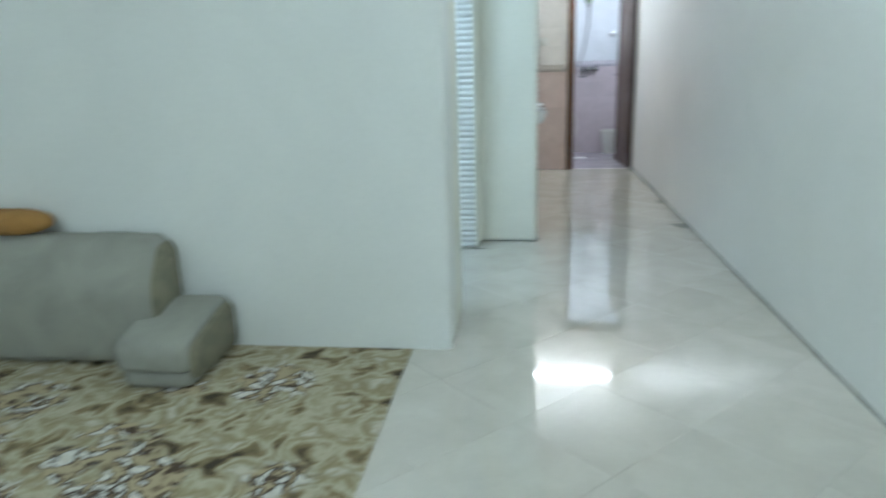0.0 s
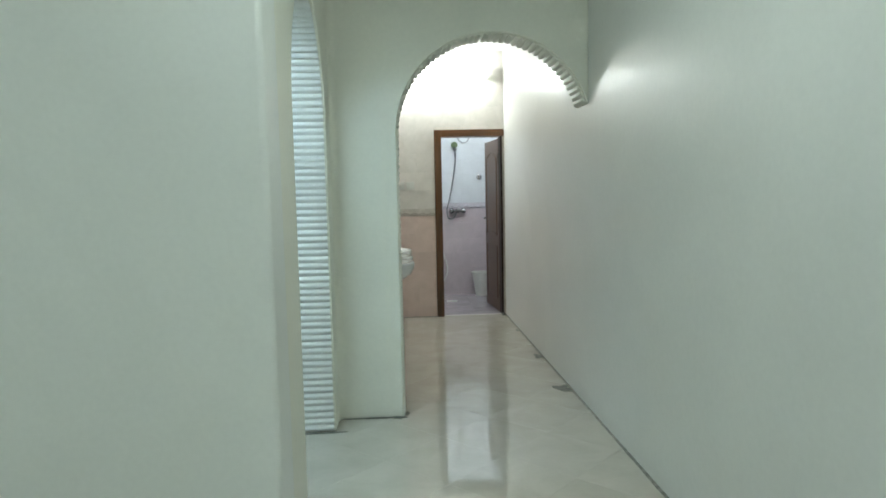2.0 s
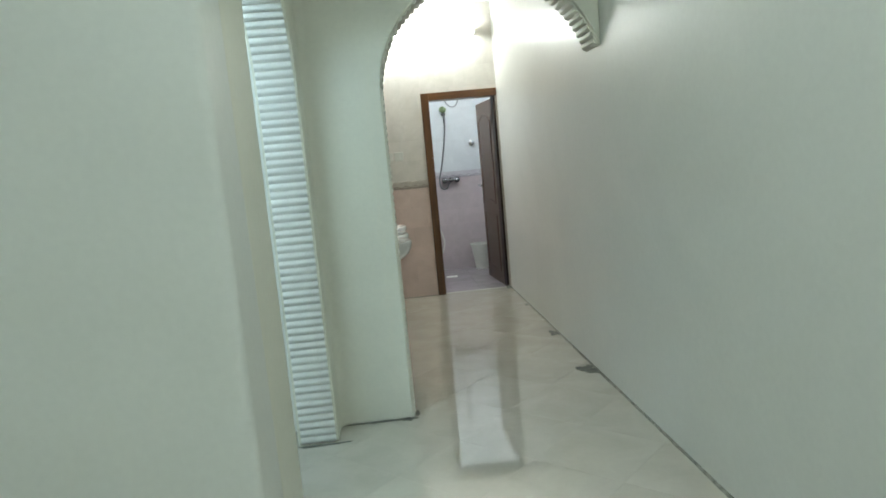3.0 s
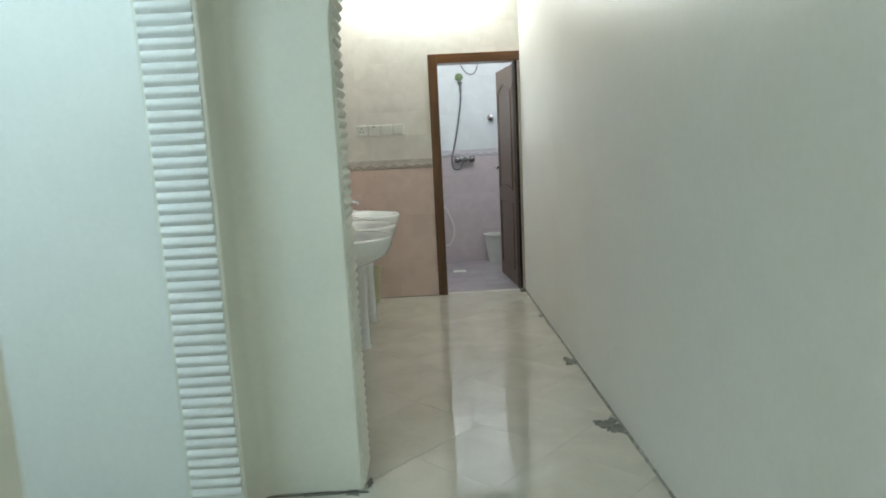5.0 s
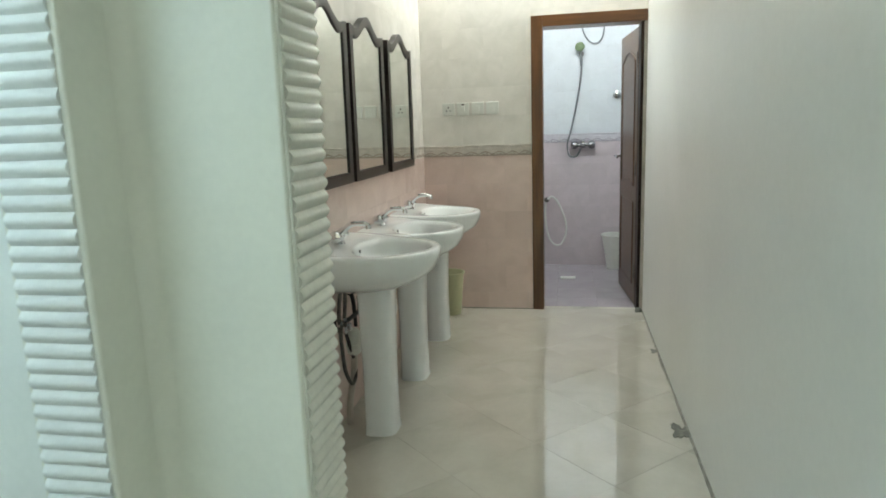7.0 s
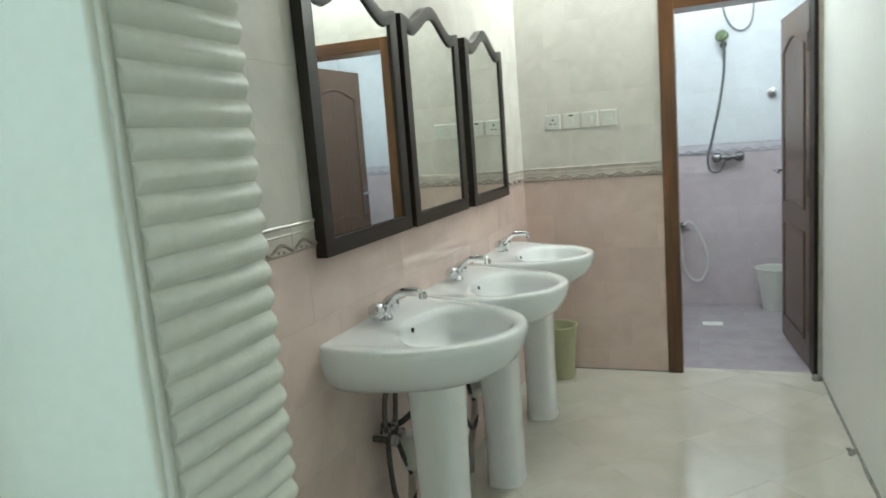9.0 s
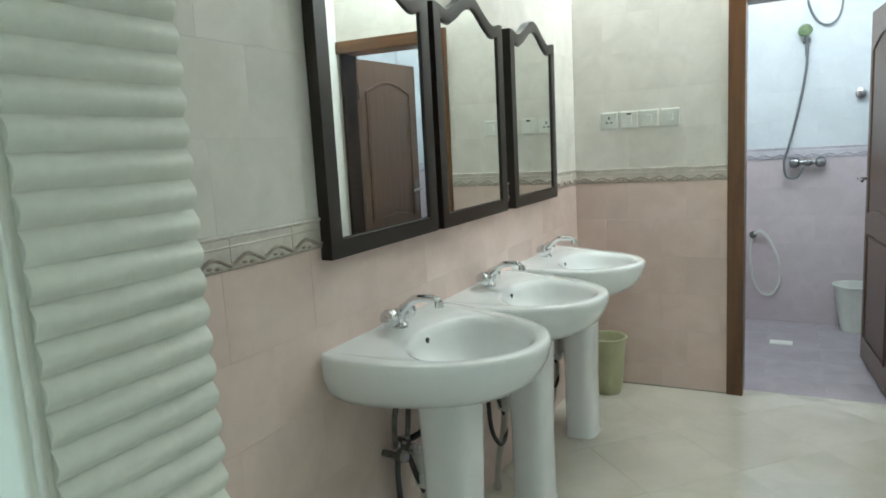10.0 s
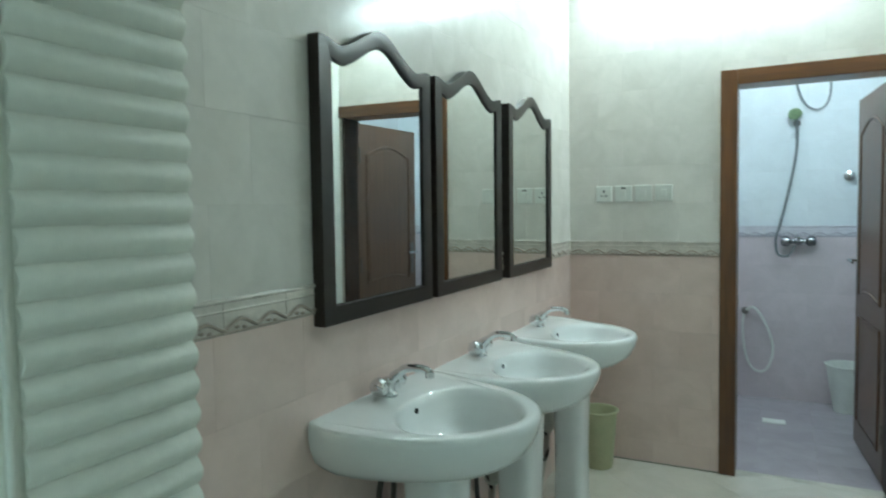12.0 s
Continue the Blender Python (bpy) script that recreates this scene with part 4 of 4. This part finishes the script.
T, U0, V0, R2 = 0.435, 2.250, 1.396, math.sqrt(2)
g = 0.0004
tilt = random.Random(11)
full = None
for iu in range(-14, 20):
    for iv in range(-12, 24):
        u0, v0 = U0 + iu * T + g, V0 + iv * T + g
        u1, v1 = u0 + T - 2 * g, v0 + T - 2 * g
        poly = [((u - v) / R2, (u + v) / R2) for u, v in ((u0, v0), (u1, v0), (u1, v1), (u0, v1))]
        cxy = (sum(p[0] for p in poly) / 4, sum(p[1] for p in poly) / 4)
        cut = poly
        for a, b, c in ((1, 0, XR), (-1, 0, -XL), (0, 1, YF + 0.035), (0, -1, 3.0)):
            cut = clip(cut, a, b, c) if cut else cut
        if cxy[1] > Y2B + 0.1:
            cut = clip(cut, -1, 0, -XT) if cut else cut
        if len(cut) < 3:
            continue
        area = abs(sum(cut[i - 1][0] * cut[i][1] - cut[i][0] * cut[i - 1][1] for i in range(len(cut)))) / 2
        if area < 0.0015:
            continue
        rel = [(p[0] - cxy[0], p[1] - cxy[1]) for p in cut]
        if len(cut) == 4 and area > 0.99 * (T - 2 * g) ** 2:
            full = full or slab_mesh("floor_tile", rel, 0.004, FLOORTILE, 0.0004)
            o = new("floor_tile", full)
        else:
            o = new("floor_tile", slab_mesh("floor_tile", rel, 0.004, FLOORTILE, 0.0004))
        o.matrix_basis = pose(cxy[0], cxy[1], 0.0, tilt.gauss(0, 0.045), tilt.gauss(0, 0.045), 0)
        o.parent = floor

BT = 0.30
for i in range(6):
    for j in range(6):
        x0, y0 = BX0 + i * BT, YFB - 0.06 + j * BT
        x1, y1 = min(x0 + BT, BX1) - 0.0007, min(y0 + BT, YB) - 0.0007
        if x1 - x0 < 0.02 or y1 - y0 < 0.02:
            continue
        o = new("floor_tile", slab_mesh("floor_tile", [(x0, y0), (x1, y0), (x1, y1), (x0, y1)], 0.01, BATHFLOOR))
        o.location.z = -0.011
        o.parent = bath_floor

cache = {}


def tile_field(parent, origin, across, out, length, z0, z1, tw, th, material, up=True):
    """Rows of wall tiles over a rectangle, every second row shifted; cut tiles at the ends and in the last row."""
    across, out = Vector(across), Vector(out)
    rot = Matrix((across, Vector((0, 0, 1)), out)).transposed().to_4x4()
    gap = 0.00016
    rows = []
    z = z0 if up else z1
    while (z < z1 - 0.01) if up else (z > z0 + 0.01):
        rows.append((z, min(z + th, z1)) if up else (max(z - th, z0), z))
        z += th if up else -th
    for k, (a, b) in enumerate(rows):
        s = 0.0
        while s < length - 0.01:
            w = min(tw if s or k % 2 == 0 else tw * 0.55, length - s)
            key = (material.name, round(w, 4), round(b - a, 4))
            if key not in cache:
                hw, hh = w / 2 - gap, (b - a) / 2 - gap
                cache[key] = slab_mesh("wall_tile", [(-hw, -hh), (hw, -hh), (hw, hh), (-hw, hh)], 0.008, material, 0.0002)
            o = new("wall_tile", cache[key])
            m = rot.copy()
            m.translation = Vector(origin) + across * (s + w / 2) + Vector((0, 0, (a + b) / 2))
            o.matrix_basis = m
            o.parent = parent
            s += w


def border_mesh(w, strip, wave):
    """A relief border piece: cream strip, thin top bead and a brown wave of low leaves."""
    h = DADO1 - DADO0
    e = w / 2 - 0.0008
    bm = bx(-e, e, 0.0, h, -0.008, 0.003)

    def bead(sec):
        lo = [bm.verts.new((-e, a, b)) for a, b in sec]
        hi = [bm.verts.new((e, a, b)) for a, b in sec]
        for k in range(len(sec) - 1):
            bm.faces.new((lo[k], lo[k + 1], hi[k + 1], hi[k]))

    bead([(h, -0.004), (h, 0.006), (h - 0.004, 0.0085), (h - 0.008, 0.006), (h - 0.010, 0.003)])
    bead([(h - 0.024, 0.003), (h - 0.027, 0.0055), (h - 0.030, 0.003)])
    plain = len(bm.faces)
    bead([(0.007, 0.003), (0.005, 0.0055), (0.002, 0.0055), (0.0, 0.003)])
    count = max(1, round(w / 0.1))
    n = 14 * count
    rows = [[], [], [], []]
    for k in range(n + 1):
        x = -e + 2 * e * k / n
        lift = 0.5 - 0.5 * math.cos(2 * math.pi * count * k / n)
        mid = 0.010 + 0.019 * lift ** 0.75
        for row, dy, z in zip(rows, (-0.005, -0.002, 0.003, 0.0055), (0.003, 0.0085, 0.0085, 0.003)):
            row.append(bm.verts.new((x, mid + dy, z)))
    for a, b in zip(rows, rows[1:]):
        for k in range(n):
            bm.faces.new((a[k], a[k + 1], b[k + 1], b[k]))
    for c in range(count):
        x0 = -e + 2 * e * (c + 0.5) / count
        for dx, up in ((-0.012, 0.010), (0.010, 0.013)):
            ring = [bm.verts.new((x0 + dx + 0.010 * math.cos(t), up + 0.0045 * math.sin(t), 0.003)) for t in [math.pi * q / 4 for q in range(8)]]
            tip = bm.verts.new((x0 + dx, up, 0.0075))
            for q in range(8):
                bm.faces.new((ring[q], ring[(q + 1) % 8], tip))
    bm.faces.ensure_lookup_table()
    for f in list(bm.faces)[plain:]:
        f.material_index = 1
    me = mesh_of("border_tile", bm, strip)
    me.materials.append(wave)
    return me


def border(parent, origin, across, out, length, tw, z=DADO0, strip=DADO, wave=RELIEF):
    across, out = Vector(across), Vector(out)
    rot = Matrix((across, Vector((0, 0, 1)), out)).transposed().to_4x4()
    s = 0.0
    while s < length - 0.02:
        w = min(tw, length - s)
        key = (strip.name, round(w, 4))
        if key not in cache:
            cache[key] = border_mesh(w, strip, wave)
        o = new("border_tile", cache[key])
        m = rot.copy()
        m.translation = Vector(origin) + across * (s + w / 2) + Vector((0, 0, z))
        o.matrix_basis = m
        o.parent = parent
        s += w


TW, TH = 0.292, 0.2
# wall behind the basins: from the far corner towards the arch
o, a, n = (XT, YF, 0), (0, -1, 0), (1, 0, 0)
tile_field(wall_tiled, o, a, n, YF - Y2B, 0, DADO0, TW, TH, PINK, False)
tile_field(wall_tiled, o, a, n, YF - Y2B, DADO1, H, TW, TH, CREAM)
border(wall_tiled, o, a, n, YF - Y2B, 0.2)
# end wall
o, a, n = (XT, YF, 0), (1, 0, 0), (0, -1, 0)
run = DX0 - 0.078 - XT
tile_field(wall_door, o, a, n, run, 0, DADO0, TW, TH, PINK, False)
tile_field(wall_door, o, a, n, run, DADO1, H, TW, TH, CREAM)
border(wall_door, o, a, n, run, 0.2)
tile_field(wall_door, (XT + run, YF, 0), a, n, XR - XT - run, DZ + 0.072, H, TW, TH, CREAM, False)
# shower room back wall
BD0, BD1 = 1.156, 1.218
o, a, n = (BX0, YB, 0), (1, 0, 0), (0, -1, 0)
tile_field(wall_bath, o, a, n, BX1 - BX0, -0.012, BD0, TW, TH, BATHLOW, False)
tile_field(wall_bath, o, a, n, BX1 - BX0, BD1, H, TW, TH, BATHUP)
border(wall_bath, o, a, n, BX1 - BX0, 0.2, BD0, BATHDADO, BATHRELIEF)
